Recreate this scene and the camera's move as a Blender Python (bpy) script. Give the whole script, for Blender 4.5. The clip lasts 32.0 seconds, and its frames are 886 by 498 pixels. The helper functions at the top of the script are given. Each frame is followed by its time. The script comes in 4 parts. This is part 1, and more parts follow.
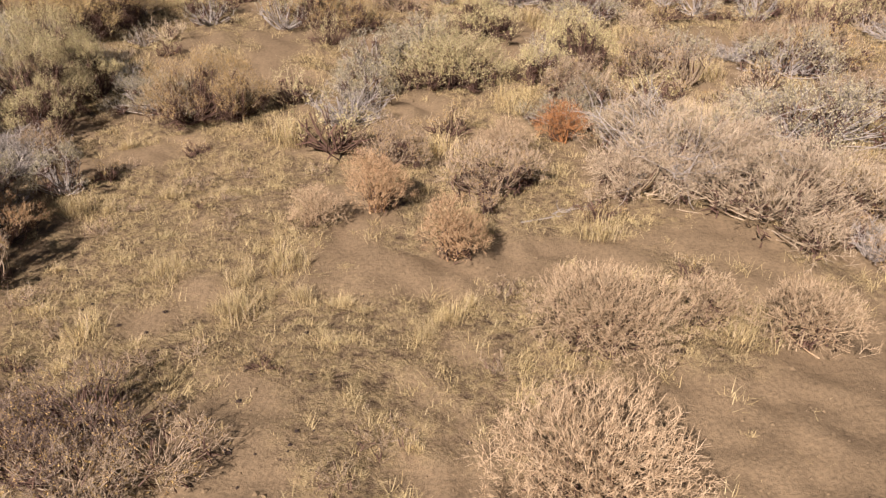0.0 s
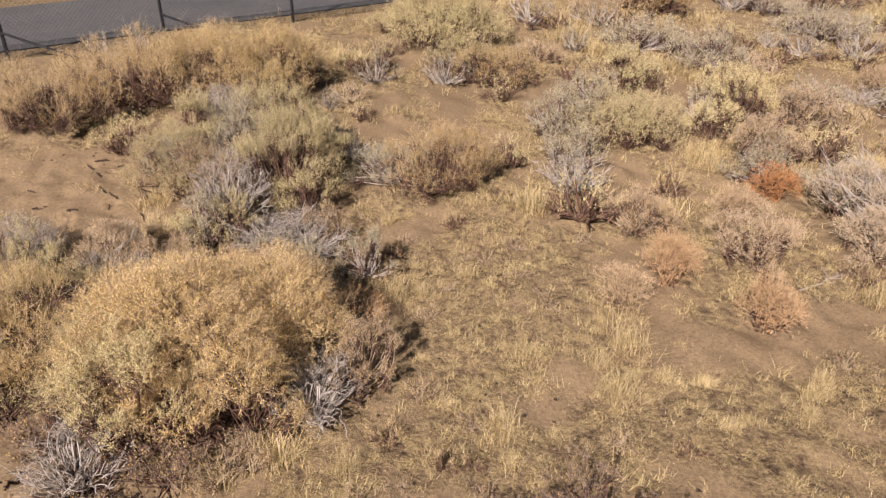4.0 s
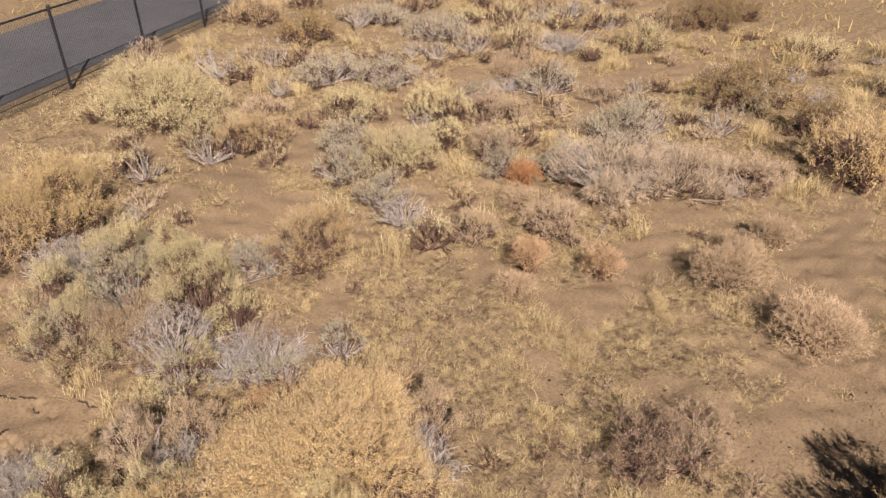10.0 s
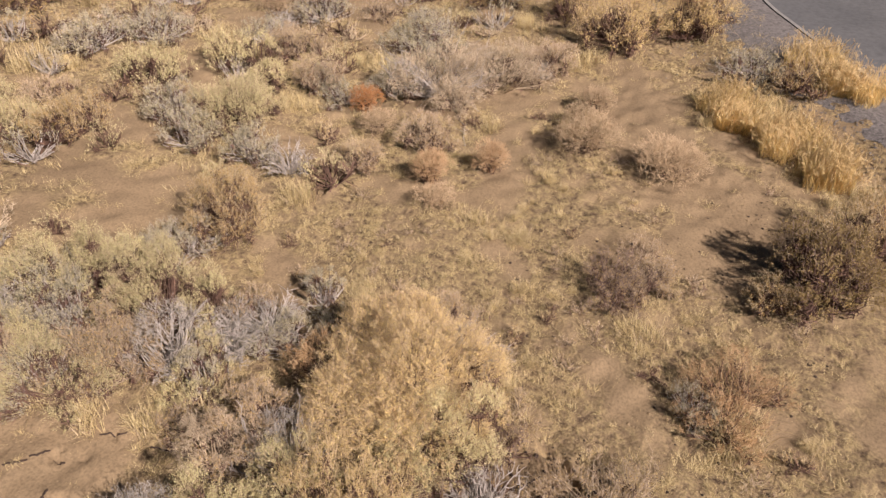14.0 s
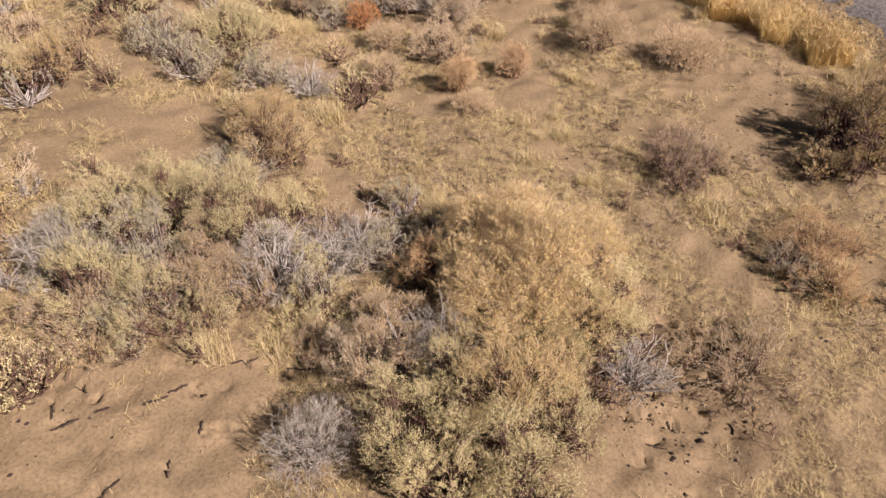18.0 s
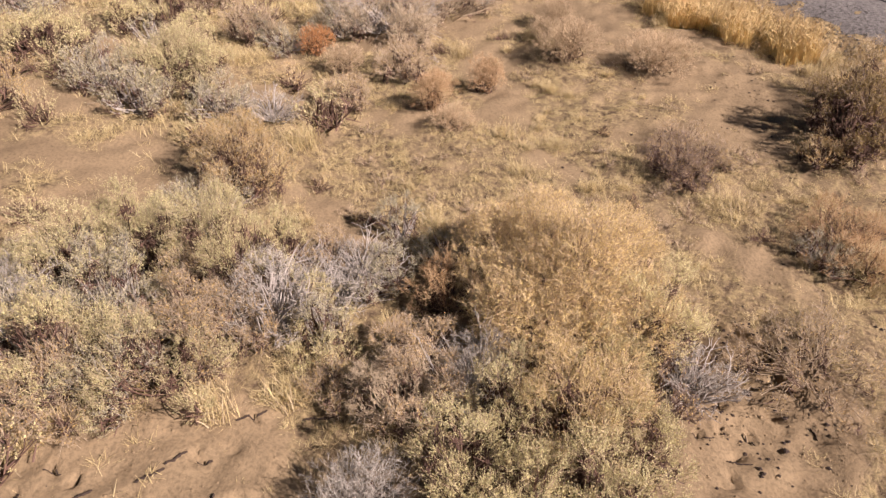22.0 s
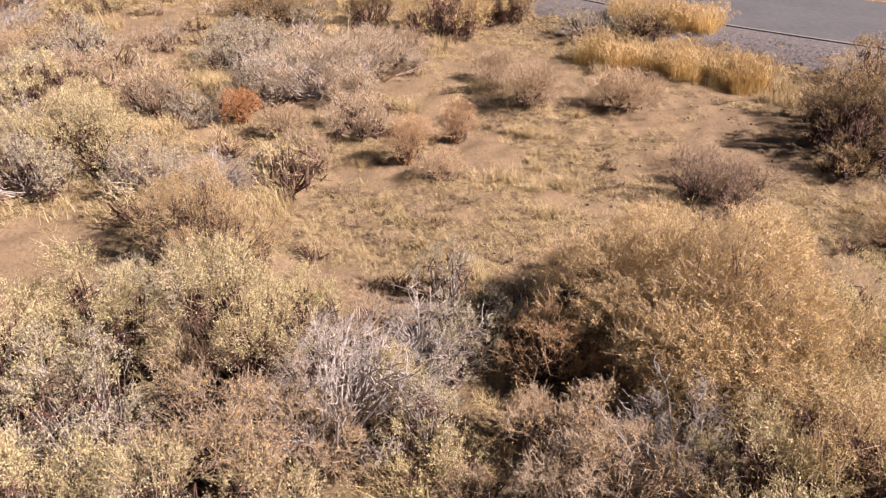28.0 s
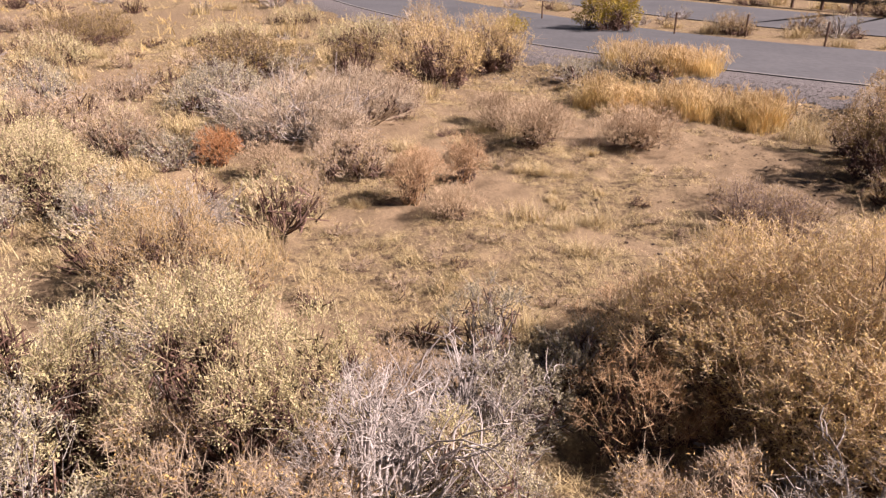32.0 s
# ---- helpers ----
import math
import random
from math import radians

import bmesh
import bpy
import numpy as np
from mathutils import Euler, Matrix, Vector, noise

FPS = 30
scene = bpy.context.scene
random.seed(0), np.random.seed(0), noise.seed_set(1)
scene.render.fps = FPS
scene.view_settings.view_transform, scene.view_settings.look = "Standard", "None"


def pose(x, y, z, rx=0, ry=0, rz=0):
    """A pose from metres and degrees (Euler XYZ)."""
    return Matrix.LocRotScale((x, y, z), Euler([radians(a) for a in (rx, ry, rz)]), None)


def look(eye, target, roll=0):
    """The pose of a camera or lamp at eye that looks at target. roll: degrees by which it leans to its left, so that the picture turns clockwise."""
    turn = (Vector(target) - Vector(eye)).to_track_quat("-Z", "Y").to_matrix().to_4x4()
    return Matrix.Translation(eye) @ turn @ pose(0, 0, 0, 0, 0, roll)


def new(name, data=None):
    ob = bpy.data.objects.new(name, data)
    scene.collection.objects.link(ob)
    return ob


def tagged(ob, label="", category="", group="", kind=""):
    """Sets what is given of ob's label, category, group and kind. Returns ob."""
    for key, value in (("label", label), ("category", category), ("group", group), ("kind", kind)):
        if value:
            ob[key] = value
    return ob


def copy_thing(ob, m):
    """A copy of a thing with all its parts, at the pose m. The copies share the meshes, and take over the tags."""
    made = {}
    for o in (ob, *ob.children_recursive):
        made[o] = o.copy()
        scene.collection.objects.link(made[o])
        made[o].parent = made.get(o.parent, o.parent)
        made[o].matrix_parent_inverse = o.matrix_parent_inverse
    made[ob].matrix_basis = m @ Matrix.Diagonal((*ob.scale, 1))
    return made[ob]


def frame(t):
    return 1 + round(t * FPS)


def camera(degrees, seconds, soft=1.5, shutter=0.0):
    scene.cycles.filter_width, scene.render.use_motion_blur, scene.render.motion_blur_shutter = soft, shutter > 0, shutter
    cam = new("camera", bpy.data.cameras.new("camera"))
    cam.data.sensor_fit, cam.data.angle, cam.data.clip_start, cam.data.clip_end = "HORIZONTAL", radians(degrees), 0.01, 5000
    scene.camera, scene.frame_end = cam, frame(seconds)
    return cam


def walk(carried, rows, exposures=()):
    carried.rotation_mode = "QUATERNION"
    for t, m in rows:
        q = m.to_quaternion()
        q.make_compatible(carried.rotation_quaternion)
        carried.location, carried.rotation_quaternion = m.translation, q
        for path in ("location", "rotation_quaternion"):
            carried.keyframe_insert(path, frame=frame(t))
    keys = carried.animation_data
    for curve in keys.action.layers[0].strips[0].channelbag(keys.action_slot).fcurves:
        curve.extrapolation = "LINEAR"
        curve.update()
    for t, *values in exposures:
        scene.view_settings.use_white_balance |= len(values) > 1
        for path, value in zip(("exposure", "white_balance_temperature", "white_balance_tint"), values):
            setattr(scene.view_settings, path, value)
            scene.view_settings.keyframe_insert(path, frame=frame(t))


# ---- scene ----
cam = camera(64.5, 32.0, 1.35)
METRES, EYE, TILT, LEAN, TURN = 21.0, 3.61, -30.0, -0.5, 0.0
ROWS = [
    (0.0, 0.0, 0.0, 0.0, 0.0, 0.0, -0.0),
    (0.5, -0.0068, -0.002, 0.0039, 0.01, 0.01, 0.03),
    (1.0, -0.0203, -0.005, 0.01, -0.01, 0.03, 0.03),
    (1.5, -0.0398, -0.0095, 0.0192, -0.06, -0.01, 0.02),
    (2.0, -0.063, -0.0139, 0.0277, -0.08, 0.05, 0.06),
    (2.5, -0.0897, -0.0168, 0.0336, -0.09, 0.11, 0.1),
    (3.0, -0.1196, -0.0179, 0.0357, -0.37, 0.11, 0.29),
    (3.5, -0.1509, -0.0197, 0.0386, -1.32, 0.14, 0.91),
    (4.0, -0.1819, -0.0218, 0.0431, -2.74, 0.14, 1.81),
    (4.5, -0.2105, -0.0249, 0.0494, -4.69, 0.01, 2.97),
    (6.5, -0.3005, -0.039, 0.0805, -16.36, -1.5, 9.76),
    (7.0, -0.3159, -0.0432, 0.09, -19.57, -2.16, 11.55),
    (7.5, -0.3298, -0.0457, 0.0978, -22.79, -2.91, 13.31),
    (8.0, -0.3426, -0.0458, 0.1041, -25.95, -3.71, 14.98),
    (8.5, -0.3543, -0.046, 0.1119, -29.09, -4.68, 16.48),
    (9.0, -0.3651, -0.0465, 0.1203, -32.26, -5.74, 17.94),
    (9.5, -0.3757, -0.046, 0.1295, -35.24, -7.12, 19.25),
    (10.0, -0.3915, -0.0391, 0.1391, -37.77, -8.64, 20.37),
    (10.5, -0.4112, -0.0271, 0.1503, -40.1, -10.17, 21.27),
    (11.0, -0.4312, -0.0135, 0.1618, -42.69, -11.82, 22.26),
    (11.5, -0.4493, -0.0001, 0.1716, -46.77, -14.1, 23.69),
    (12.0, -0.465, 0.0118, 0.1806, -52.5, -17.18, 25.47),
    (12.5, -0.4782, 0.0233, 0.1886, -58.89, -20.71, 27.06),
    (13.0, -0.49, 0.0351, 0.197, -63.51, -23.58, 28.03),
    (13.5, -0.5007, 0.0469, 0.2037, -66.65, -25.72, 28.57),
    (14.0, -0.5099, 0.0588, 0.2104, -68.09, -27.09, 28.79),
    (14.5, -0.5185, 0.0723, 0.2184, -68.59, -28.03, 28.84),
    (15.0, -0.5269, 0.0868, 0.2242, -68.97, -28.84, 28.89),
    (15.5, -0.5339, 0.1005, 0.2294, -69.82, -29.91, 29.03),
    (17.5, -0.5515, 0.1528, 0.245, -77.77, -36.11, 29.96),
    (18.0, -0.5528, 0.1653, 0.2443, -79.72, -37.24, 30.04),
    (18.5, -0.5526, 0.1759, 0.2436, -81.34, -38.1, 30.13),
    (19.0, -0.5518, 0.185, 0.2424, -82.61, -38.76, 30.2),
    (19.5, -0.5501, 0.1927, 0.2413, -83.78, -39.13, 30.22),
    (20.0, -0.5475, 0.2003, 0.2384, -84.98, -39.31, 30.25),
    (20.5, -0.5441, 0.2067, 0.2361, -86.2, -39.24, 30.28),
    (21.0, -0.5403, 0.213, 0.2343, -87.27, -38.97, 30.29),
    (21.5, -0.537, 0.2202, 0.2331, -87.99, -38.45, 30.31),
    (22.0, -0.5328, 0.2289, 0.2334, -88.5, -37.83, 30.35),
    (22.5, -0.5282, 0.2413, 0.2331, -89.07, -37.28, 30.34),
    (23.0, -0.5243, 0.2542, 0.2317, -90.03, -36.99, 30.32),
    (23.5, -0.5204, 0.2673, 0.2308, -91.54, -37.01, 30.3),
    (24.0, -0.5146, 0.2795, 0.2303, -93.31, -37.21, 30.2),
    (24.5, -0.5085, 0.2909, 0.2287, -94.93, -37.28, 30.1),
    (25.0, -0.5018, 0.3017, 0.2275, -96.57, -37.38, 29.98),
    (25.5, -0.4953, 0.3109, 0.2271, -97.86, -37.31, 29.87),
    (27.5, -0.4656, 0.3407, 0.2182, -103.12, -37.03, 29.24),
    (28.0, -0.4601, 0.3472, 0.2131, -104.43, -36.96, 29.07),
    (28.5, -0.4544, 0.3518, 0.2093, -105.52, -36.75, 28.93),
    (29.0, -0.4476, 0.3557, 0.206, -106.21, -36.36, 28.8),
    (29.5, -0.4416, 0.3588, 0.203, -106.61, -35.79, 28.72),
    (30.0, -0.4359, 0.3634, 0.1977, -106.85, -35.13, 28.69),
    (30.5, -0.4299, 0.3687, 0.1914, -107.07, -34.5, 28.66),
    (31.0, -0.4232, 0.3719, 0.1884, -107.26, -33.88, 28.65),
    (31.5, -0.4161, 0.3745, 0.1871, -107.41, -33.28, 28.62),
    (32.0, -0.4085, 0.3786, 0.1853, -107.51, -32.68, 28.6),
]
walk(cam, [(t, pose(0, 0, EYE, TILT, LEAN, TURN) @ pose(METRES * x, METRES * y, METRES * z, 90 + pitch, roll, yaw)) for t, x, y, z, yaw, pitch, roll in ROWS], [(0.0, 0.87, 6330, 20), (14.0, 0.91, 6330, 20), (22.0, 1.15, 6330, 23), (32.0, 1.29, 6280, 29)])

# ---- light ----
SUN_AZ, SUN_EL = 208.0, 38.0
world = bpy.data.worlds.new("sky")
scene.world = world
world.use_nodes = True
wn = world.node_tree
sky = wn.nodes.new("ShaderNodeTexSky")
sky.sky_type, sky.sun_disc = "NISHITA", False
sky.sun_elevation, sky.sun_rotation = radians(SUN_EL), radians(SUN_AZ)
sky.altitude, sky.dust_density = 1300.0, 1.0
wn.nodes["Background"].inputs["Strength"].default_value = 0.0125
wn.links.new(sky.outputs[0], wn.nodes["Background"].inputs[0])
sun_data = bpy.data.lights.new("sun", "SUN")
sun_data.energy, sun_data.angle, sun_data.color = 5.0, radians(0.55), (1.0, 0.90, 0.785)
sun_ob = new("sun", sun_data)
az, el = radians(SUN_AZ), radians(SUN_EL)
toward = Vector((math.sin(az) * math.cos(el), math.cos(az) * math.cos(el), math.sin(el)))
sun_ob.matrix_world = look(toward * 60, (0, 0, 0))


# ---- materials ----
def nodes_of(name):
    m = bpy.data.materials.new(name)
    m.use_nodes = True
    nt = m.node_tree
    return m, nt, nt.nodes["Principled BSDF"]


def ramp(nt, fac, stops):
    n = nt.nodes.new("ShaderNodeValToRGB")
    cr = n.color_ramp
    while len(cr.elements) < len(stops):
        cr.elements.new(0.5)
    for e, (at, col) in zip(cr.elements, stops):
        e.position, e.color = at, (*col, 1)
    nt.links.new(fac, n.inputs[0])
    return n.outputs[0]


def noise_tex(nt, scale, detail=6.0, rough=0.6, vec=None):
    n = nt.nodes.new("ShaderNodeTexNoise")
    n.inputs["Scale"].default_value, n.inputs["Detail"].default_value, n.inputs["Roughness"].default_value = scale, detail, rough
    if vec is not None:
        nt.links.new(vec, n.inputs["Vector"])
    return n.outputs["Fac"]


def mix(nt, fac, a, b, mode="MIX"):
    n = nt.nodes.new("ShaderNodeMix")
    n.data_type, n.blend_type = "RGBA", mode
    for i, v in ((0, fac), (6, a), (7, b)):
        if isinstance(v, (int, float)):
            n.inputs[i].default_value = v
        elif isinstance(v, tuple):
            n.inputs[i].default_value = (*v, 1)
        else:
            nt.links.new(v, n.inputs[i])
    return n.outputs[2]


def bump(nt, bsdf, height, strength, dist):
    n = nt.nodes.new("ShaderNodeBump")
    n.inputs["Strength"].default_value, n.inputs["Distance"].default_value = strength, dist
    nt.links.new(height, n.inputs["Height"])
    nt.links.new(n.outputs[0], bsdf.inputs["Normal"])


def leaf_mat(name, dark, mid, light, thin=0.14, rough=0.7):
    """Dry foliage: colour differs from leaf to leaf, from clump to clump and from plant to plant."""
    m, nt, b = nodes_of(name)
    geo, obj = nt.nodes.new("ShaderNodeNewGeometry"), nt.nodes.new("ShaderNodeObjectInfo")
    col = ramp(nt, geo.outputs["Random Per Island"], [(0.0, dark), (0.5, mid), (1.0, light)])
    patch = noise_tex(nt, 3.5, 3.0, 0.6, geo.outputs["Position"])
    col = mix(nt, ramp(nt, patch, [(0.35, (0, 0, 0)), (0.7, (0.55, 0.55, 0.55))]), col, mid)
    hsv = nt.nodes.new("ShaderNodeHueSaturation")
    val = nt.nodes.new("ShaderNodeMapRange")
    val.inputs["To Min"].default_value, val.inputs["To Max"].default_value = 0.85, 1.15
    nt.links.new(obj.outputs["Random"], val.inputs["Value"])
    nt.links.new(val.outputs[0], hsv.inputs["Value"])
    nt.links.new(col, hsv.inputs["Color"])
    nt.links.new(hsv.outputs[0], b.inputs["Base Color"])
    b.inputs["Roughness"].default_value = rough
    b.inputs["Specular IOR Level"].default_value = 0.25
    if thin:
        tr, add = nt.nodes.new("ShaderNodeBsdfTranslucent"), nt.nodes.new("ShaderNodeMixShader")
        nt.links.new(hsv.outputs[0], tr.inputs["Color"])
        add.inputs[0].default_value = thin
        nt.links.new(b.outputs[0], add.inputs[1])
        nt.links.new(tr.outputs[0], add.inputs[2])
        nt.links.new(add.outputs[0], nt.nodes["Material Output"].inputs["Surface"])
    return m


def soil_mat():
    m, nt, b = nodes_of("sandy_soil")
    geo = nt.nodes.new("ShaderNodeNewGeometry")
    pos = geo.outputs["Position"]
    big = noise_tex(nt, 0.35, 5.0, 0.6, pos)
    mid = noise_tex(nt, 2.3, 7.0, 0.65, pos)
    fine = noise_tex(nt, 28.0, 6.0, 0.7, pos)
    col = ramp(nt, big, [(0.3, (0.188, 0.134, 0.080)), (0.5, (0.238, 0.171, 0.102)), (0.72, (0.21, 0.15, 0.09))])
    att = nt.nodes.new("ShaderNodeAttribute")
    att.attribute_name = "litter"
    litter = mix(nt, 1.0, ramp(nt, mid, [(0.32, (0.4, 0.4, 0.4)), (0.58, (1, 1, 1))]), att.outputs["Color"], "MULTIPLY")
    matted = noise_tex(nt, 8.5, 9.0, 0.72, pos)
    mat_col = ramp(nt, matted, [(0.36, (0.095, 0.062, 0.042)), (0.45, (0.235, 0.168, 0.098)), (0.58, (0.40, 0.304, 0.158))])
    col = mix(nt, litter, col, mat_col)
    grit = ramp(nt, fine, [(0.30, (0.55, 0.55, 0.55)), (0.52, (1.0, 1.0, 1.0)), (0.75, (1.22, 1.2, 1.15))])
    col = mix(nt, 1.0, col, grit, "MULTIPLY")
    nt.links.new(col, b.inputs["Base Color"])
    b.inputs["Roughness"].default_value = 0.95
    b.inputs["Specular IOR Level"].default_value = 0.15
    bump(nt, b, mix(nt, 0.09, mix(nt, litter, (0.5, 0.5, 0.5), matted), fine), 1.0, 0.12)
    return m


def plain_mat(name, a, c, scale, rough=0.8, metal=0.0, relief=0.3, dist=0.01):
    """Two tones mixed by a coarse and a fine noise, with fine relief."""
    m, nt, b = nodes_of(name)
    pos = nt.nodes.new("ShaderNodeTexCoord").outputs["Object"]
    n1, n2 = noise_tex(nt, scale, 6.0, 0.65, pos), noise_tex(nt, scale * 14, 4.0, 0.6, pos)
    col = mix(nt, ramp(nt, n1, [(0.35, (0, 0, 0)), (0.65, (1, 1, 1))]), a, c)
    col = mix(nt, 0.6, col, ramp(nt, n2, [(0.25, (0.6, 0.6, 0.6)), (0.6, (1.1, 1.1, 1.1))]), "MULTIPLY")
    nt.links.new(col, b.inputs["Base Color"])
    b.inputs["Roughness"].default_value, b.inputs["Metallic"].default_value = rough, metal
    bump(nt, b, n2, relief, dist)
    return m


M = {
    "soil": soil_mat(),
    "asphalt": plain_mat("worn_asphalt", (0.076, 0.076, 0.078), (0.102, 0.101, 0.102), 0.5, 0.9, 0, 0.5, 0.01),
    "gravel": plain_mat("grey_gravel", (0.0864, 0.0756, 0.072), (0.216, 0.194, 0.18), 14.0, 0.9, 0, 0.7, 0.02),
    "line": plain_mat("pale_pavement_edge", (0.245, 0.234, 0.216), (0.18, 0.173, 0.162), 6.0, 0.8, 0, 0.2, 0.004),
    "steel": plain_mat("black_coated_steel", (0.02, 0.021, 0.026), (0.05, 0.05, 0.055), 12.0, 0.5, 0.4, 0.2, 0.003),
    "rusty": plain_mat("rusty_steel", (0.10, 0.05, 0.03), (0.16, 0.10, 0.07), 20.0, 0.8, 0.2, 0.3, 0.003),
    "wood": plain_mat("weathered_grey_wood", (0.3, 0.26, 0.225), (0.46, 0.41, 0.37), 14.0, 0.85, 0, 0.4, 0.004),
    "bark": plain_mat("brown_stem_bark", (0.07, 0.036, 0.025), (0.16, 0.09, 0.06), 16.0, 0.9, 0, 0.4, 0.004),
    # for dry dung, and for the painted shade of pits and sand cracks
    "dung": plain_mat("dung_and_shade_dark", (0.022, 0.012, 0.008), (0.05, 0.03, 0.02), 25.0, 0.95, 0, 0.6, 0.006),
    "salt": leaf_mat("golden_dry_leaf", (0.44, 0.315, 0.125), (0.65, 0.49, 0.205), (0.74, 0.58, 0.28), 0.2),
    "rabbit": leaf_mat("yellow_green_leaf", (0.40, 0.345, 0.17), (0.57, 0.495, 0.25), (0.66, 0.59, 0.335), 0.2),
    "sage": leaf_mat("grey_green_leaf", (0.22, 0.185, 0.105), (0.41, 0.36, 0.225), (0.53, 0.47, 0.32)),
    "green": leaf_mat("olive_leaf", (0.13, 0.088, 0.032), (0.29, 0.205, 0.08), (0.43, 0.315, 0.14)),
    "brown": leaf_mat("brown_gold_leaf", (0.20, 0.115, 0.04), (0.46, 0.31, 0.115), (0.58, 0.42, 0.19)),
    "yellow": leaf_mat("bright_yellow_flower", (0.224, 0.158, 0.0132), (0.343, 0.251, 0.0198), (0.429, 0.33, 0.0462)),
    "bunch": leaf_mat("yellow_grass_blade", (0.50, 0.345, 0.125), (0.70, 0.515, 0.21), (0.78, 0.62, 0.31), 0.3),
    "grass": leaf_mat("straw_grass_blade", (0.40, 0.295, 0.14), (0.56, 0.44, 0.22), (0.64, 0.53, 0.305)),
    "t_rust": leaf_mat("rust_twig", (0.23, 0.098, 0.036), (0.40, 0.19, 0.075), (0.50, 0.27, 0.125), 0),
    "t_tumble": leaf_mat("orange_tan_twig", (0.29, 0.165, 0.08), (0.46, 0.30, 0.165), (0.57, 0.42, 0.25), 0),
    "t_straw": leaf_mat("pale_tan_twig", (0.28, 0.19, 0.11), (0.42, 0.305, 0.185), (0.53, 0.41, 0.27), 0),
    "t_dead": leaf_mat("grey_white_twig", (0.17, 0.145, 0.12), (0.31, 0.27, 0.23), (0.50, 0.455, 0.40), 0),
    "t_bare": leaf_mat("mauve_brown_twig", (0.22, 0.155, 0.10), (0.39, 0.295, 0.2), (0.5, 0.4, 0.285), 0),
    "t_leafy": leaf_mat("tan_twig", (0.26, 0.19, 0.115), (0.44, 0.34, 0.21), (0.54, 0.43, 0.28), 0),
    "t_gold": leaf_mat("golden_fine_twig", (0.30, 0.20, 0.115), (0.50, 0.37, 0.22), (0.60, 0.47, 0.305), 0.1),
    "t_plume": leaf_mat("tan_seed_plume", (0.42, 0.28, 0.125), (0.60, 0.44, 0.22), (0.68, 0.53, 0.31), 0.2),
    # inner twig colour, darkened to carry the shade inside the crowns
    "heart": leaf_mat("shade_dark_inner_twig", (0.05, 0.026, 0.02), (0.10, 0.056, 0.04), (0.17, 0.10, 0.07), 0),
    "t_dusk": leaf_mat("dark_purple_brown_twig", (0.09, 0.06, 0.048), (0.20, 0.142, 0.11), (0.35, 0.265, 0.205), 0),
    "ginger": leaf_mat("ginger_dry_leaf", (0.24, 0.125, 0.05), (0.47, 0.285, 0.125), (0.58, 0.385, 0.2), 0.15),
    "t_pale": leaf_mat("pinkish_pale_twig", (0.25, 0.18, 0.115), (0.45, 0.35, 0.235), (0.58, 0.475, 0.34), 0),
}

# ---- ground plan ----
EDGE_A = [(-15, -23), (-7, -12), (-1.2, -5.4), (2.1, -2.7), (4.9, -0.8), (6.5, 0.1), (8.6, 1.05), (10.8, 1.85), (16.8, 3.25), (30, 5.0), (60, 6.0), (200, 0)]
FENCE_AT, FENCE_ALONG, FENCE_OUT = np.array((-3.86, 19.03)), np.array((0.84, 0.543)), np.array((-0.543, 0.84))


def smooth(a, b, v):
    u = np.clip((np.asarray(v, float) - a) / (b - a), 0, 1)
    return u * u * (3 - 2 * u)


def road_dist(x, y):
    """Metres from the near edge of the right-hand road: positive on the range, negative over the road."""
    x, y = np.asarray(x, float), np.asarray(y, float)
    best, side = np.full(x.shape, 1e9), np.ones(x.shape)
    for (ax, ay), (bx, by) in zip(EDGE_A, EDGE_A[1:]):
        dx, dy = bx - ax, by - ay
        u = np.clip(((x - ax) * dx + (y - ay) * dy) / (dx * dx + dy * dy), 0, 1)
        d = np.hypot(x - ax - u * dx, y - ay - u * dy)
        near = d < best
        side = np.where(near, np.where(dx * (y - ay) - dy * (x - ax) > 0, 1.0, -1.0), side)
        best = np.where(near, d, best)
    return best * side


def fence_dist(x, y):
    return (np.asarray(x, float) - FENCE_AT[0]) * FENCE_OUT[0] + (np.asarray(y, float) - FENCE_AT[1]) * FENCE_OUT[1]


def waves(x, y, size, seed, count=7):
    """A smooth random relief of about -1 to 1, from crossing waves."""
    rng = np.random.default_rng(seed)
    total = np.zeros(np.shape(x))
    for _ in range(count):
        a, p, k = rng.uniform(0, 6.283), rng.uniform(0, 6.283), rng.uniform(0.6, 1.6) * 6.283 / size
        total += np.sin((x * math.cos(a) + y * math.sin(a)) * k + p)
    return total / count ** 0.5 / 1.4


# hoof prints pressed into the crusted sand and the churned slope, and places that are trampled all over
PRINTS = [(-8.16, 10.05), (-8.35, 9.81), (-7.72, 8.79), (-8.62, 8.65), (-8.95, 9.13), (-8.03, 9.63), (-8.12, 8.33), (-8.21, 8.45), (-7.94, 9.85), (-7.75, 8.72), (-7.26, 8.41), (-7.34, 4.08), (-7.07, 3.88), (-7.10, 4.38),
          (-7.02, 4.14), (-8.05, 4.06), (-7.92, 3.74), (-7.68, 4.28), (-6.86, 3.62), (-5.69, 3.91), (-5.75, 3.61), (-5.96, 3.50), (-6.10, 3.45), (-6.25, 3.41), (-6.48, 3.42), (-6.23, 4.23), (-6.17, 3.97), (-6.56, 4.44)]
TRAMPLED = [(-6.5, 3.75, 0.6, 70), (-6.0, 3.55, 0.25, 30), (-8.1, 9.1, 0.7, 10), (0.9, 1.3, 0.7, 50), (1.7, 1.5, 0.5, 40)]


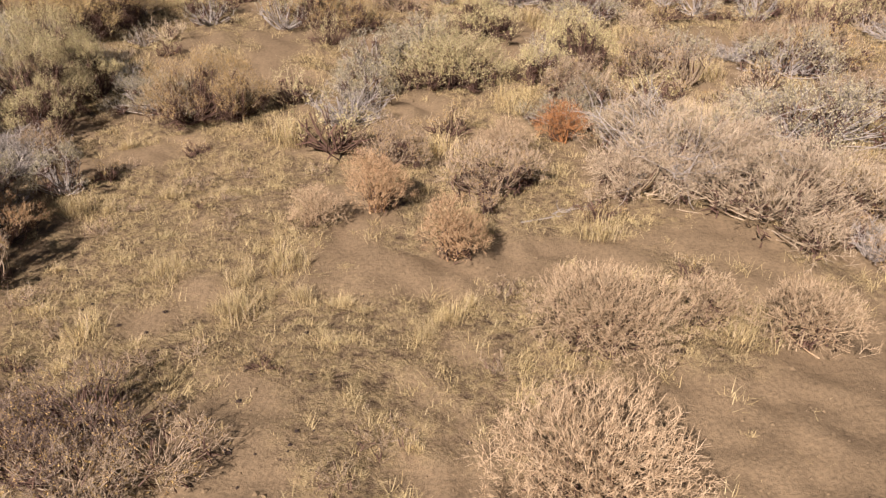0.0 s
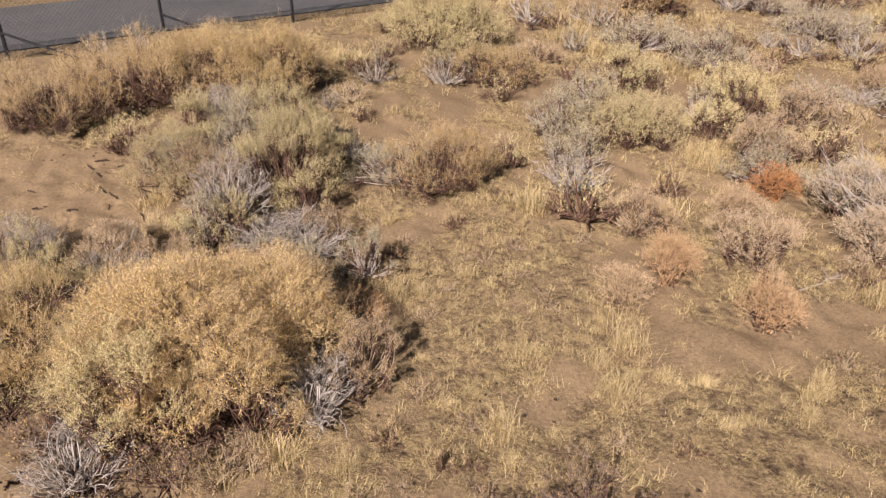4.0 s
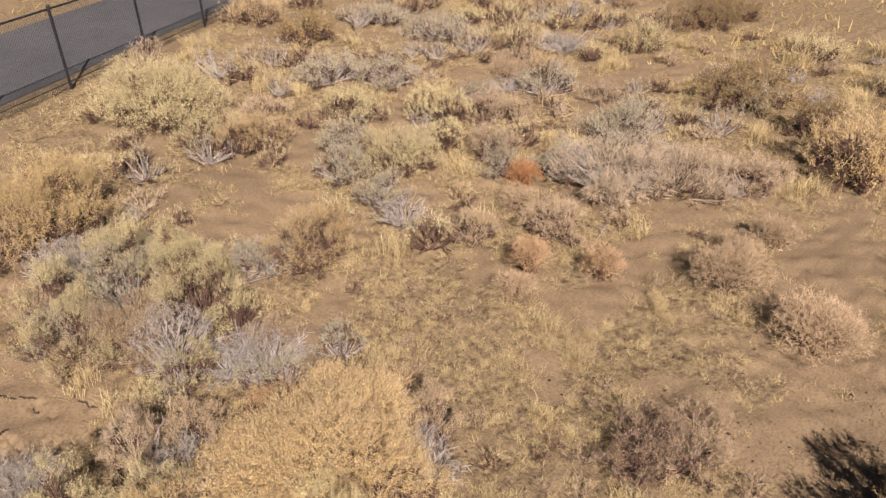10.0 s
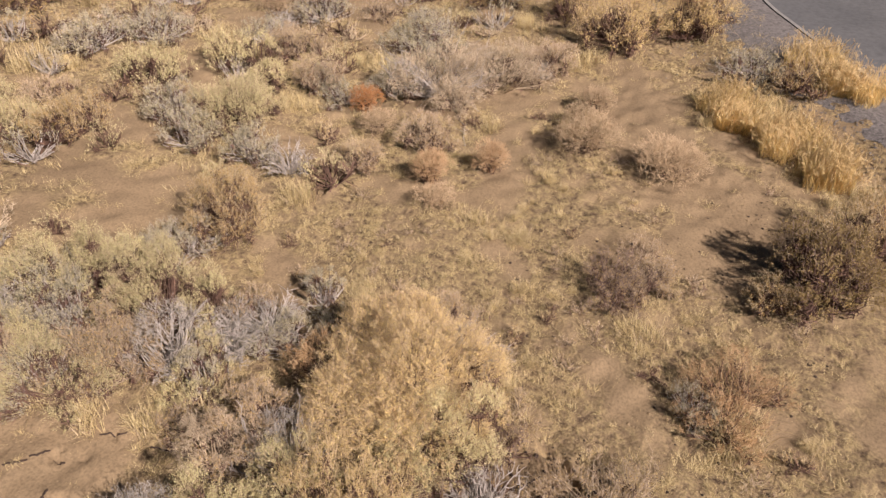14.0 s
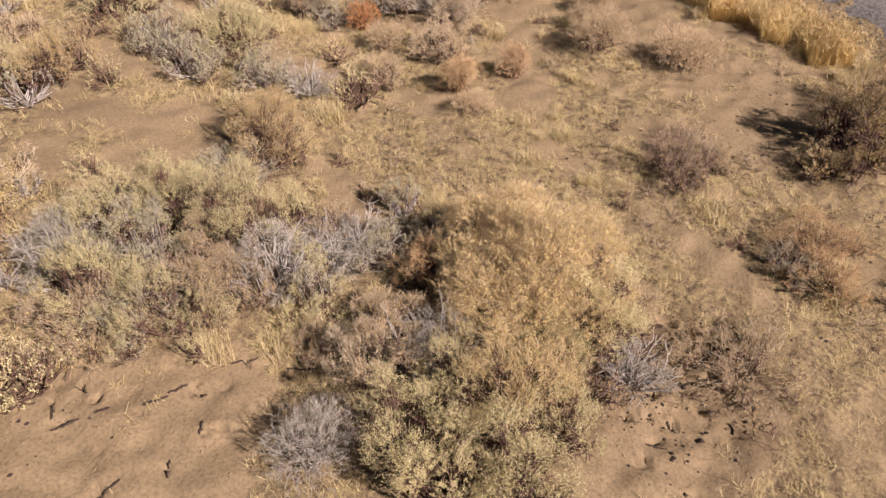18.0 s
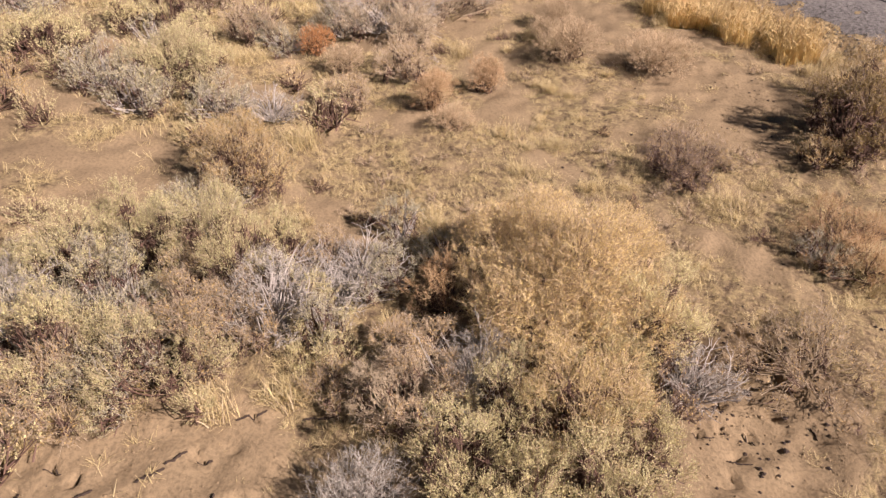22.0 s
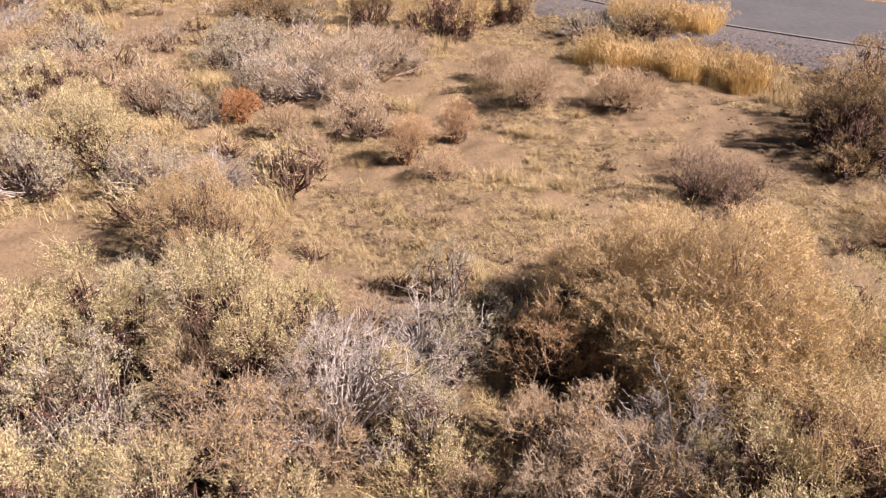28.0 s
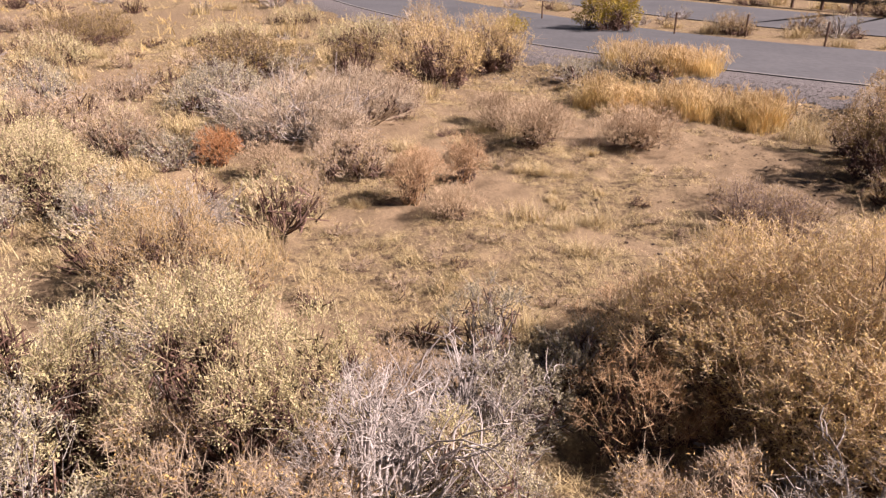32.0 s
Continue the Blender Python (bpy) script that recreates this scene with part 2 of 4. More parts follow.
def prints():
    """Each print: place, half length, half width, turn and depth."""
    rng = np.random.default_rng(12)
    spots = [(x, y, rng.uniform(0.05, 0.11), rng.uniform(0.022, 0.035), rng.uniform(0, 3.14), rng.uniform(0.045, 0.07)) for x, y in PRINTS]
    for x, y, spread, n in TRAMPLED:
        spots += [(x + rng.normal() * spread, y + rng.normal() * spread, rng.uniform(0.03, 0.09), rng.uniform(0.02, 0.04), rng.uniform(0, 3.14), rng.uniform(0.02, 0.05)) for _ in range(n)]
    # a washed-out gully on the churned slope
    spots += [(-5.72, 3.78, 0.14, 0.05, 1.2, 0.09), (-5.88, 3.56, 0.17, 0.06, 0.8, 0.12), (-6.15, 3.43, 0.2, 0.06, 0.35, 0.13), (-6.45, 3.4, 0.18, 0.05, 0.1, 0.1), (-6.2, 4.1, 0.12, 0.05, 1.9, 0.08), (-6.5, 4.42, 0.12, 0.05, 2.2, 0.08)]
    return spots


SPOTS = prints()


def height(x, y):
    """The height of the ground."""
    x, y = np.asarray(x, float), np.asarray(y, float)
    da, db = road_dist(x, y), fence_dist(x, y)
    base = 0.95 * smooth(-12.5, 0, db) ** 1.15 + 0.375 * (1 - smooth(0.2, 3.0, da))
    rough = smooth(0.2, 1.5, da) * (1 - smooth(-1.0, -0.2, db) * (1 - smooth(6, 8, db)))
    pits = np.zeros(x.shape)
    for px, py, long, wide, turn, deep in SPOTS:
        near = (np.abs(x - px) < 0.3) & (np.abs(y - py) < 0.3)
        u, w = x[near] - px, y[near] - py
        c, s1 = math.cos(turn), math.sin(turn)
        d = np.hypot((u * c + w * s1) / long, (w * c - u * s1 + 0.25 * (u * c + w * s1) ** 2 / long) / wide)
        pits[near] += deep * (0.1 * np.exp(-((d - 1.6) / 0.5) ** 2) - np.exp(-d ** 4))
    return base + pits + rough * (0.045 * waves(x, y, 3.1, 5) + 0.028 * waves(x, y, 0.8, 6) + 0.014 * waves(x, y, 0.42, 7, 15))


def at_ground(x, y):
    return float(height(np.array([x]), np.array([y]))[0])


# ---- mesh helpers ----
def quad_mesh(name, verts, quads, materials, index=None, soft=False):
    me = bpy.data.meshes.new(name)
    verts, quads = np.asarray(verts, np.float32).reshape(-1, 3), np.asarray(quads, np.int32).reshape(-1, 4)
    me.vertices.add(len(verts))
    me.vertices.foreach_set("co", verts.ravel())
    me.loops.add(quads.size)
    me.loops.foreach_set("vertex_index", quads.ravel())
    me.polygons.add(len(quads))
    me.polygons.foreach_set("loop_start", np.arange(0, quads.size, 4, dtype=np.int32))
    for m in materials:
        me.materials.append(m)
    if index is not None:
        me.polygons.foreach_set("material_index", np.asarray(index, np.int32))
    if soft:
        me.polygons.foreach_set("use_smooth", np.ones(len(quads), bool))
    me.update(calc_edges=True)
    return me


def bm_mesh(name, bm, material, soft=False):
    me = bpy.data.meshes.new(name)
    for f in bm.faces:
        f.smooth = soft
    bm.to_mesh(me)
    bm.free()
    me.materials.append(material)
    return me


def part(name, data, parent, label=""):
    ob = new(name, data)
    ob.parent = parent
    return tagged(ob, label)


def unit(v):
    return v / np.maximum(np.linalg.norm(v, axis=-1, keepdims=True), 1e-9)


def across(d, rng):
    """A random direction square to each of d."""
    v = rng.normal(size=d.shape)
    return unit(v - (v * d).sum(-1, keepdims=True) * d)


def rods(a, b, ra, rb):
    """Three-sided tapered rods from a to b."""
    a, b = np.asarray(a, float), np.asarray(b, float)
    d = unit(b - a)
    ref = np.where(np.abs(d[:, 2:3]) < 0.9, np.array([[0, 0, 1.0]]), np.array([[1.0, 0, 0]]))
    u = unit(np.cross(d, ref))
    w = np.cross(d, u)
    ra, rb = np.broadcast_to(ra, len(a))[:, None], np.broadcast_to(rb, len(a))[:, None]
    ring = [u * math.cos(k * 2.0944) + w * math.sin(k * 2.0944) for k in range(3)]
    v = np.stack([a + ring[k] * ra for k in range(3)] + [b + ring[k] * rb for k in range(3)], 1)
    o = np.arange(len(a))[:, None, None] * 6
    q = np.array([[0, 1, 4, 3], [1, 2, 5, 4], [2, 0, 3, 5]])[None] + o
    return v.reshape(-1, 3), q.reshape(-1, 4)


def slivers(a, b, ra, rb):
    """Twiglets of two narrow faces that meet in a ridge."""
    d = unit(b - a)
    ref = np.where(np.abs(d[:, 2:3]) < 0.9, np.array([[0, 0, 1.0]]), np.array([[1.0, 0, 0]]))
    u = unit(np.cross(d, ref))
    w = np.cross(d, u)
    v = np.stack([a - u * ra, a - w * ra, a + u * ra, b - u * rb, b - w * rb, b + u * rb], 1)
    q = np.array([[0, 1, 4, 3], [1, 2, 5, 4]])[None] + np.arange(len(a))[:, None, None] * 6
    return v.reshape(-1, 3), q.reshape(-1, 4)


def leaves(p, d, length, width, rng, face):
    """Diamond leaves from p along d, a little folded, turned mostly to face outward."""
    s = unit(np.cross(d, unit(face + rng.normal(size=d.shape) * 0.45)))
    n = np.cross(d, s)
    length, width = np.broadcast_to(length, len(p))[:, None], np.broadcast_to(width, len(p))[:, None]
    m = p + d * length * 0.45 + n * length * rng.uniform(-0.12, 0.12, (len(p), 1))
    v = np.stack([p, m + s * width / 2, p + d * length, m - s * width / 2], 1)
    return v.reshape(-1, 3), np.arange(len(p) * 4).reshape(-1, 4)


def joined(*pairs):
    vs, qs, n = [], [], 0
    for v, q in pairs:
        vs.append(v)
        qs.append(q + n)
        n += len(v)
    return np.concatenate(vs), np.concatenate(qs)


def bent(a, b, sag, ra, rb, rng, steps=4):
    """Curved tapered branches from a to b, bowed by sag."""
    mid = (a + b) / 2 + sag + rng.normal(size=a.shape) * np.linalg.norm(b - a, axis=1, keepdims=True) * 0.07
    t = np.linspace(0, 1, steps + 1)
    pts = [a * (1 - u) ** 2 + mid * 2 * u * (1 - u) + b * u * u for u in t]
    return joined(*[rods(pts[k], pts[k + 1], ra + (rb - ra) * t[k], ra + (rb - ra) * t[k + 1]) for k in range(steps)])


# ---- shrubs ----
# kind: name, category, leaf material, twig material, leaves a sprig, side twigs a sprig, sprig length, leaf length, leaf width, uprightness, sprigs a square metre
KINDS = {
    "salt": ("saltbush", "bush", "salt", "t_gold", 9, 2, 0.18, 0.032, 0.012, 0.8, 180),
    "dome": ("saltbush", "bush", "salt", "t_gold", 6, 5, 0.125, 0.040, 0.014, 0.45, 580),
    "tangle": ("bare_shrub", "bush", None, "t_pale", 0, 5, 0.16, 0.03, 0.01, 0.35, 230),
    "dusk": ("bare_shrub", "bush", "brown", "t_dusk", 3, 5, 0.12, 0.026, 0.010, 0.7, 210),
    "ginger": ("dry_shrub", "bush", "ginger", "t_tumble", 5, 3, 0.16, 0.026, 0.009, 0.6, 190),
    "rabbit": ("rabbitbrush", "bush", "rabbit", "t_leafy", 10, 1, 0.16, 0.032, 0.013, 0.8, 185),
    "sage": ("sagebrush", "bush", "sage", "t_dead", 8, 1, 0.14, 0.034, 0.015, 0.6, 180),
    "green": ("greasewood", "bush", "green", "t_dusk", 13, 1, 0.15, 0.038, 0.015, 0.7, 180),
    "brown": ("dry_shrub", "bush", "brown", "t_leafy", 7, 2, 0.17, 0.030, 0.012, 0.8, 170),
    "yellow": ("rabbitbrush", "bush", "yellow", "t_leafy", 10, 1, 0.2, 0.05, 0.025, 1.0, 250),
    "rust": ("tumbleweed", "tumbleweed", None, "t_rust", 0, 5, 0.09, 0.03, 0.01, 0.3, 650),
    "tumble": ("tumbleweed", "tumbleweed", None, "t_tumble", 0, 5, 0.085, 0.03, 0.01, 0.3, 800),
    "straw": ("tumbleweed", "tumbleweed", None, "t_straw", 0, 5, 0.085, 0.03, 0.01, 0.5, 800),
    "pale": ("bare_shrub", "bush", None, "t_pale", 0, 5, 0.11, 0.03, 0.01, 0.35, 330),
    "low": ("bare_shrub", "bush", "brown", "t_bare", 3, 4, 0.12, 0.026, 0.009, 0.7, 170),
    "dead": ("dead_shrub", "dead shrub", None, "t_dead", 0, 5, 0.10, 0.03, 0.01, 0.3, 170),
    "ashen": ("dead_shrub", "dead shrub", None, "t_dead", 0, 5, 0.10, 0.03, 0.01, 0.4, 520),
    "bare": ("bare_shrub", "bush", "brown", "t_bare", 3, 5, 0.125, 0.026, 0.011, 0.6, 290),
}
LABELS = {
    "salt": "golden dry saltbush with feathery upright sprigs on sandy ground",
    "dome": "huge rounded golden saltbush of hair-fine wispy sprigs",
    "tangle": "wide bare shrub of mauve twigs over bleached crooked limbs",
    "dusk": "dark purple-brown bare shrub with thin upright twigs",
    "ginger": "ginger-coloured dry shrub with fine wiry twigs",
    "rabbit": "yellow-green rabbitbrush with dense fine sprigs on dry soil",
    "sage": "grey-green sagebrush with small dusty leaves on dry soil",
    "green": "dark olive greasewood bush with a dense rounded crown",
    "brown": "golden-brown dried shrub with fine leafy twigs",
    "yellow": "bright yellow flowering rabbitbrush beside the asphalt road",
    "rust": "rust-coloured wiry tumbleweed caught among the shrubs",
    "tumble": "orange-tan wiry tumbleweed lying on sandy ground",
    "straw": "pale straw-coloured wiry tumbleweed lying on sandy ground",
    "pale": "wide pale bleached shrub of fine tangled twigs",
    "low": "sparse low shrub of thin brown twigs on trampled soil",
    "ashen": "rounded ash-white dead shrub of arching tangled twigs",
    "dead": "dead grey-white shrub with bleached crooked branches",
    "bare": "leafless mauve-brown shrub with thin upright twigs",
}


def shrub_parts(kind, r, h, detail, rng, stock=False):
    """Stems, twigs and foliage of a shrub of radius r and height h about the origin."""
    name, _, leaf_m, twig_m, n_leaf, n_side, s_len, l_len, l_wid, up, dens = KINDS[kind]
    ball = kind in ("rust", "tumble", "straw", "ashen")
    n_lobe = int(8 + 14 * r)
    turn = np.arange(n_lobe) * 2.39996 + rng.uniform(0, 6.283) + rng.normal(size=n_lobe) * 0.35
    ring = np.sqrt((np.arange(n_lobe) + 0.5) / n_lobe) * rng.uniform(0.8, 1.12, n_lobe)
    size = r * rng.uniform(0.14, 0.31, n_lobe)
    cr = np.minimum(ring, 1.0) * (r - 0.6 * size)
    if ball:
        cr, size = cr * 0.5, r * rng.uniform(0.5, 0.65, n_lobe)
    if kind == "dome":
        cr, size = cr * 0.8, r * rng.uniform(0.24, 0.38, n_lobe)
    tall = h * (1 - 0.70 * (cr / r) ** 2.2) * rng.uniform(0.62, 1.06, n_lobe)
    flat = np.minimum(size * 1.1, tall * 0.5)
    c = np.stack([cr * np.cos(turn), cr * np.sin(turn) * rng.uniform(0.8, 1.0), np.maximum(tall - flat, flat * 0.75)], 1)
    n = int(dens * r * (r + h) * 2.6 * detail)
    which = rng.choice(n_lobe, n, p=size ** 2 / (size ** 2).sum())
    d = unit(rng.normal(size=(n, 3)) + np.array([0, 0, 0.45]) + unit(c[which] * np.array([1, 1, 0.3])) * 0.35)
    d[:, 2] = np.where(d[:, 2] < -0.45, -d[:, 2], d[:, 2])
    shell = 0.66 + 0.34 * rng.uniform(0, 1, n) ** 0.6
    squash = np.stack([size[which], size[which], flat[which]], 1)
    p = c[which] + d * squash * shell[:, None]
    p[:, 2] = np.maximum(p[:, 2], 0.02 + 0.05 * rng.uniform(0, 1, n))
    way = unit(d * 0.55 + np.array([0, 0, up]) + rng.normal(size=(n, 3)) * 0.38 + unit(p * np.array([1, 1, 0.2])) * 0.25)
    big = 1.0 if detail > 0.75 or stock else (0.75 / max(detail, 0.2)) ** 0.4
    plume = 1 + 0.9 * (rng.uniform(0, 1, n) > 0.88)
    ln = s_len * plume * rng.uniform(0.55, 1.35, n) * big * min(1.25, 0.6 + 0.5 * r)
    p = p - way * ln[:, None] * 0.5
    tip = p + way * ln[:, None]
    thick = (0.0028 if n_leaf > 2 else 0.0026 if ball else 0.0028) * big * (0.72 if detail > 0.9 else 1.0)
    twig = [(rods if detail > 0.9 else slivers)(p, tip, thick, thick * 0.45)]
    for _ in range(n_side):
        u = rng.uniform(0.15, 0.85, n)[:, None]
        q = p + way * ln[:, None] * u
        e = unit(way * 0.7 + across(way, rng) * rng.uniform(0.5, 1.2, (n, 1)))
        twig.append(slivers(q, q + e * ln[:, None] * rng.uniform(0.3, 0.65, (n, 1)), thick * 0.75, thick * 0.35))
    out = {"twig_crown": (joined(*twig), twig_m)}
    if n_leaf:
        lv = []
        if stock:
            l_len, l_wid = l_len * 0.8, l_wid * 0.6
        near = detail > 0.99 and n_leaf > 4
        if not near and not stock:
            l_len, l_wid, n_leaf = l_len * 0.85, l_wid * 0.68, int(n_leaf * 1.25)
        if near:
            l_len, l_wid = l_len * 0.52, l_wid * 0.42
        for _ in range(int(n_leaf * 2.3) if near else n_leaf):
            u = rng.uniform(0.15, 1.0, n)[:, None]
            q = p + way * ln[:, None] * u + across(way, rng) * ln[:, None] * 0.12
            e = unit(way * (1.0 if near else 0.7) + across(way, rng) * 0.9)
            lv.append(leaves(q, e, l_len * rng.uniform(0.7, 1.3, n) * big, l_wid * rng.uniform(0.7, 1.3, n) * big, rng, d))
        out["foliage"] = (joined(*lv), leaf_m)
    # woody stems from the root to the lobes and on to some of the sprigs
    k = 3 if not ball else 2
    root = rng.normal(size=(n_lobe * k, 3)) * np.array([0.10, 0.10, 0]) * r
    root[:, 2] = -0.03
    end = np.repeat(c, k, 0) * np.array([1, 1, 0.85]) + rng.normal(size=(n_lobe * k, 3)) * 0.05 * r
    end[:, 2] = np.maximum(end[:, 2], 0.05)
    sag = np.stack([end[:, 0] * 0.15, end[:, 1] * 0.15, -0.15 * h * np.ones(len(end))], 1)
    sag[:, 2] = np.maximum(sag[:, 2], 0.05 - (root[:, 2] + end[:, 2]) / 2)
    fat = (0.016 if kind in ("dead", "tangle") else 0.005 if kind == "low" else 0.010) * min(1.3, 0.5 + r)
    stems = [bent(root, end, sag, fat, fat * 0.5, rng)]
    m = max(10, n // (9 if kind in ("dead", "bare") else 22 if stock else 11))
    pick = rng.choice(n, m)
    start = c[which[pick]] * rng.uniform(0.35, 1.0, (m, 1))
    stems.append(bent(start, start + (p[pick] - start) * 0.8, rng.normal(size=(m, 3)) * 0.05, fat * 0.45, 0.003 * big, rng, 3 if detail > 0.9 else 2))
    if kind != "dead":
        # dense dead twigs and litter in the heart, coloured dark to deepen crown shade
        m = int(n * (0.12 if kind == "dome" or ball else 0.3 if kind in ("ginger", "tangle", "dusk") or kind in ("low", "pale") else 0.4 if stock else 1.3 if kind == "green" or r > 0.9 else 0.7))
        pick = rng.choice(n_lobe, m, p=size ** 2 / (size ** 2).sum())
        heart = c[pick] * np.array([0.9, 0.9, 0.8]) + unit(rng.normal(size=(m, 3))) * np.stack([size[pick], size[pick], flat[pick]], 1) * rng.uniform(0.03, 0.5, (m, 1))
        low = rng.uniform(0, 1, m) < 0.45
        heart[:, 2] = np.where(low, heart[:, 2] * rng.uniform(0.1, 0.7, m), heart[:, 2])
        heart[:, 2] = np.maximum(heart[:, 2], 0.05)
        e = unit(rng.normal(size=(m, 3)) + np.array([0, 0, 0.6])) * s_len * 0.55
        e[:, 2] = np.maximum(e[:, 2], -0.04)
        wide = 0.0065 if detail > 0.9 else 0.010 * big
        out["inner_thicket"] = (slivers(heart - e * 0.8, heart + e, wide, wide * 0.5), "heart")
    if kind in ("dead", "tangle"):
        # long bleached limbs that stick out
        m = int(13 + 14 * r)
        a2 = rng.uniform(0, 6.283, m)
        far = np.stack([np.cos(a2) * r, np.sin(a2) * r, h * rng.uniform(0.25, 0.95, m)], 1) * rng.uniform(0.7, 1.08, (m, 1))
        base = far * np.array([0.12, 0.12, 0.0])
        bow = np.stack([rng.normal(size=m) * 0.3 * r, rng.normal(size=m) * 0.3 * r, h * rng.uniform(-0.05, 0.4, m)], 1)
        stems.append(bent(base, far, bow, 0.005 + 0.009 * min(r, 1.0), 0.003, rng, 6))
        for _ in range(5):
            u = rng.uniform(0.3, 0.95, (m, 1))
            s0 = base * (1 - u) ** 2 + ((base + far) / 2 + bow) * 2 * u * (1 - u) + far * u * u
            s1 = s0 + unit(unit(far - base) + rng.normal(size=(m, 3)) * 0.7) * r * rng.uniform(0.15, 0.4, (m, 1))
            s1[:, 2] = np.maximum(s1[:, 2], 0.03)
            stems.append(bent(s0, s1, rng.normal(size=(m, 3)) * 0.06 * r, 0.003 + 0.005 * min(r, 1.0), 0.002, rng, 3))
    out["woody_stem"] = (joined(*stems), "wood" if kind in ("dead", "sage", "tangle") else twig_m if ball or kind in ("low", "bare", "pale") else "bark")
    return out


PLANTED = []
count = [0]


def plant(kind, x, y, r, h, detail=None, note="", stock=False):
    """One shrub, rooted in the ground at x, y."""
    if kind not in ("tumble", "straw", "rust", "ashen"):
        r, h = r * 1.15, h * 1.06
    count[0] += 1
    rng = np.random.default_rng(1000 + count[0])
    if detail is None:
        detail = float(np.clip(1.1 - max(0.0, math.hypot(x + 6.5, y - 7.0) - 4.0) * 0.085, 0.25, 1.0))
    name, category = KINDS[kind][:2]
    root = new(name)
    root.matrix_world = pose(x, y, at_ground(x, y), 0, 0, 0)
    for pname, ((v, q), mat_key) in shrub_parts(kind, r, h, detail, rng, stock).items():
        ob = part(pname, quad_mesh(pname, v, q, [M[mat_key]], soft=pname == "woody_stem"), root)
        if pname in ("woody_stem", "inner_thicket"):
            tagged(ob, kind="stuff")
    size = "" if note else ("tall " if h >= 1.1 else "low " if h <= 0.5 else "")
    PLANTED.append((x, y, r))
    return tagged(root, note or size + LABELS[kind], category, LABELS[kind].split(" ")[0] + " " + name + " plants")


def blades(x, y, z, length, width, lean, rng):
    """Grass blades in two tapering pieces, bent outward."""
    n = len(x)
    a = rng.uniform(0, 6.283, n)
    out = np.stack([np.cos(a), np.sin(a), np.zeros(n)], 1)
    side = np.stack([-np.sin(a), np.cos(a), np.zeros(n)], 1)
    p = np.stack([x, y, z], 1)
    lean, length, width = lean[:, None], length[:, None], width[:, None]
    upz = np.array([[0, 0, 1.0]])
    m = p + unit(upz + out * lean * 0.5) * length * 0.55
    t = m + unit(upz * 0.9 + out * lean * 1.6) * length * 0.5
    v = np.stack([p - side * width, p + side * width, m + side * width * 0.8, m - side * width * 0.8, t + side * width * 0.15, t - side * width * 0.15], 1)
    q = np.array([[0, 1, 2, 3], [3, 2, 4, 5]])[None] + np.arange(n)[:, None, None] * 6
    return v.reshape(-1, 3), q.reshape(-1, 4)


def bunch(x, y, r, h, thick=1.0):
    """A clump of tall yellow bunchgrass with brown seed plumes."""
    count[0] += 1
    rng = np.random.default_rng(3000 + count[0])
    root = new("bunchgrass")
    root.matrix_world = pose(x, y, at_ground(x, y))
    tall = h >= 0.55
    n = int((2300 if tall else 1050) * r * thick)
    a, d = rng.uniform(0, 6.283, n), np.sqrt(rng.uniform(0, 1, n)) * r * 0.75
    sub = rng.integers(0, 12, n)
    ca, cd = rng.uniform(0, 6.283, 12), rng.uniform(0.1, 0.75, 12) * r
    px, py = 0.42 * d * np.cos(a) + np.cos(ca[sub]) * cd[sub], 0.42 * d * np.sin(a) + np.sin(ca[sub]) * cd[sub]
    hs = rng.uniform(0.65, 1.05, 12)[sub]
    length, lean = h * hs * rng.uniform(0.45, 1.1, n), rng.uniform(0.1, 1.1 if tall else 2.0, n)
    v, q = blades(px, py, np.full(n, -0.03), length, rng.uniform(0.0025, 0.0045, n) * (1.0 if tall else 0.55), lean, rng)
    part("grass_tuft", quad_mesh("grass_tuft", v, q, [M["bunch" if tall else "grass"]]), root)
    if tall:
        tip = v.reshape(-1, 6, 3)[:, 4][length > np.quantile(length, 0.72)]
        m = len(tip)
        e = unit(rng.normal(size=(m, 3)) * 0.55 + np.array([0, 0, 0.8]))
        v, q = joined(slivers(tip - e * 0.07, tip + e * 0.07, 0.004, 0.002), slivers(tip - e * 0.05, tip + unit(e + rng.normal(size=(m, 3)) * 0.7) * 0.07, 0.004, 0.002))
        tagged(part("seed_plume", quad_mesh("seed_plume", v, q, [M["t_plume"]]), root, "tan dry seed plumes"), kind="stuff")
    n2 = n // 6
    pk = rng.choice(n, n2)
    v, q = blades(px[pk], py[pk], np.full(n2, -0.03), rng.uniform(0.12, 0.3, n2), rng.uniform(0.003, 0.006, n2), rng.uniform(0.6, 1.8, n2), rng)
    tagged(part("thatch", quad_mesh("thatch", v, q, [M["t_leafy"]]), root), kind="stuff")
    PLANTED.append((x, y, r))
    return tagged(root, "clump of tall yellow dry bunchgrass on the road bank" if tall else "low tuft of straw-yellow dry bunchgrass on sandy soil", "grass", "yellow bunchgrass clumps")


# ---- trails and washed sand ----
def cover(x, y):
    """How thick the grass stands: thin on trails and washed sand."""
    g = 0.58 + 0.4 * waves(x, y, 4.5, 21) + 0.45 * waves(x, y, 1.1, 22)
    for bx, by, rx, ry, a in BARE:
        c, s2 = math.cos(radians(a)), math.sin(radians(a))
        u, w = ((x - bx) * c + (y - by) * s2) / rx, (-(x - bx) * s2 + (y - by) * c) / ry
        g = g - (1.3 if bx < -5 else 0.6) * (1 - smooth(0.6, 1.15, np.hypot(u, w)))
    return np.clip(g, 0.05, 1)


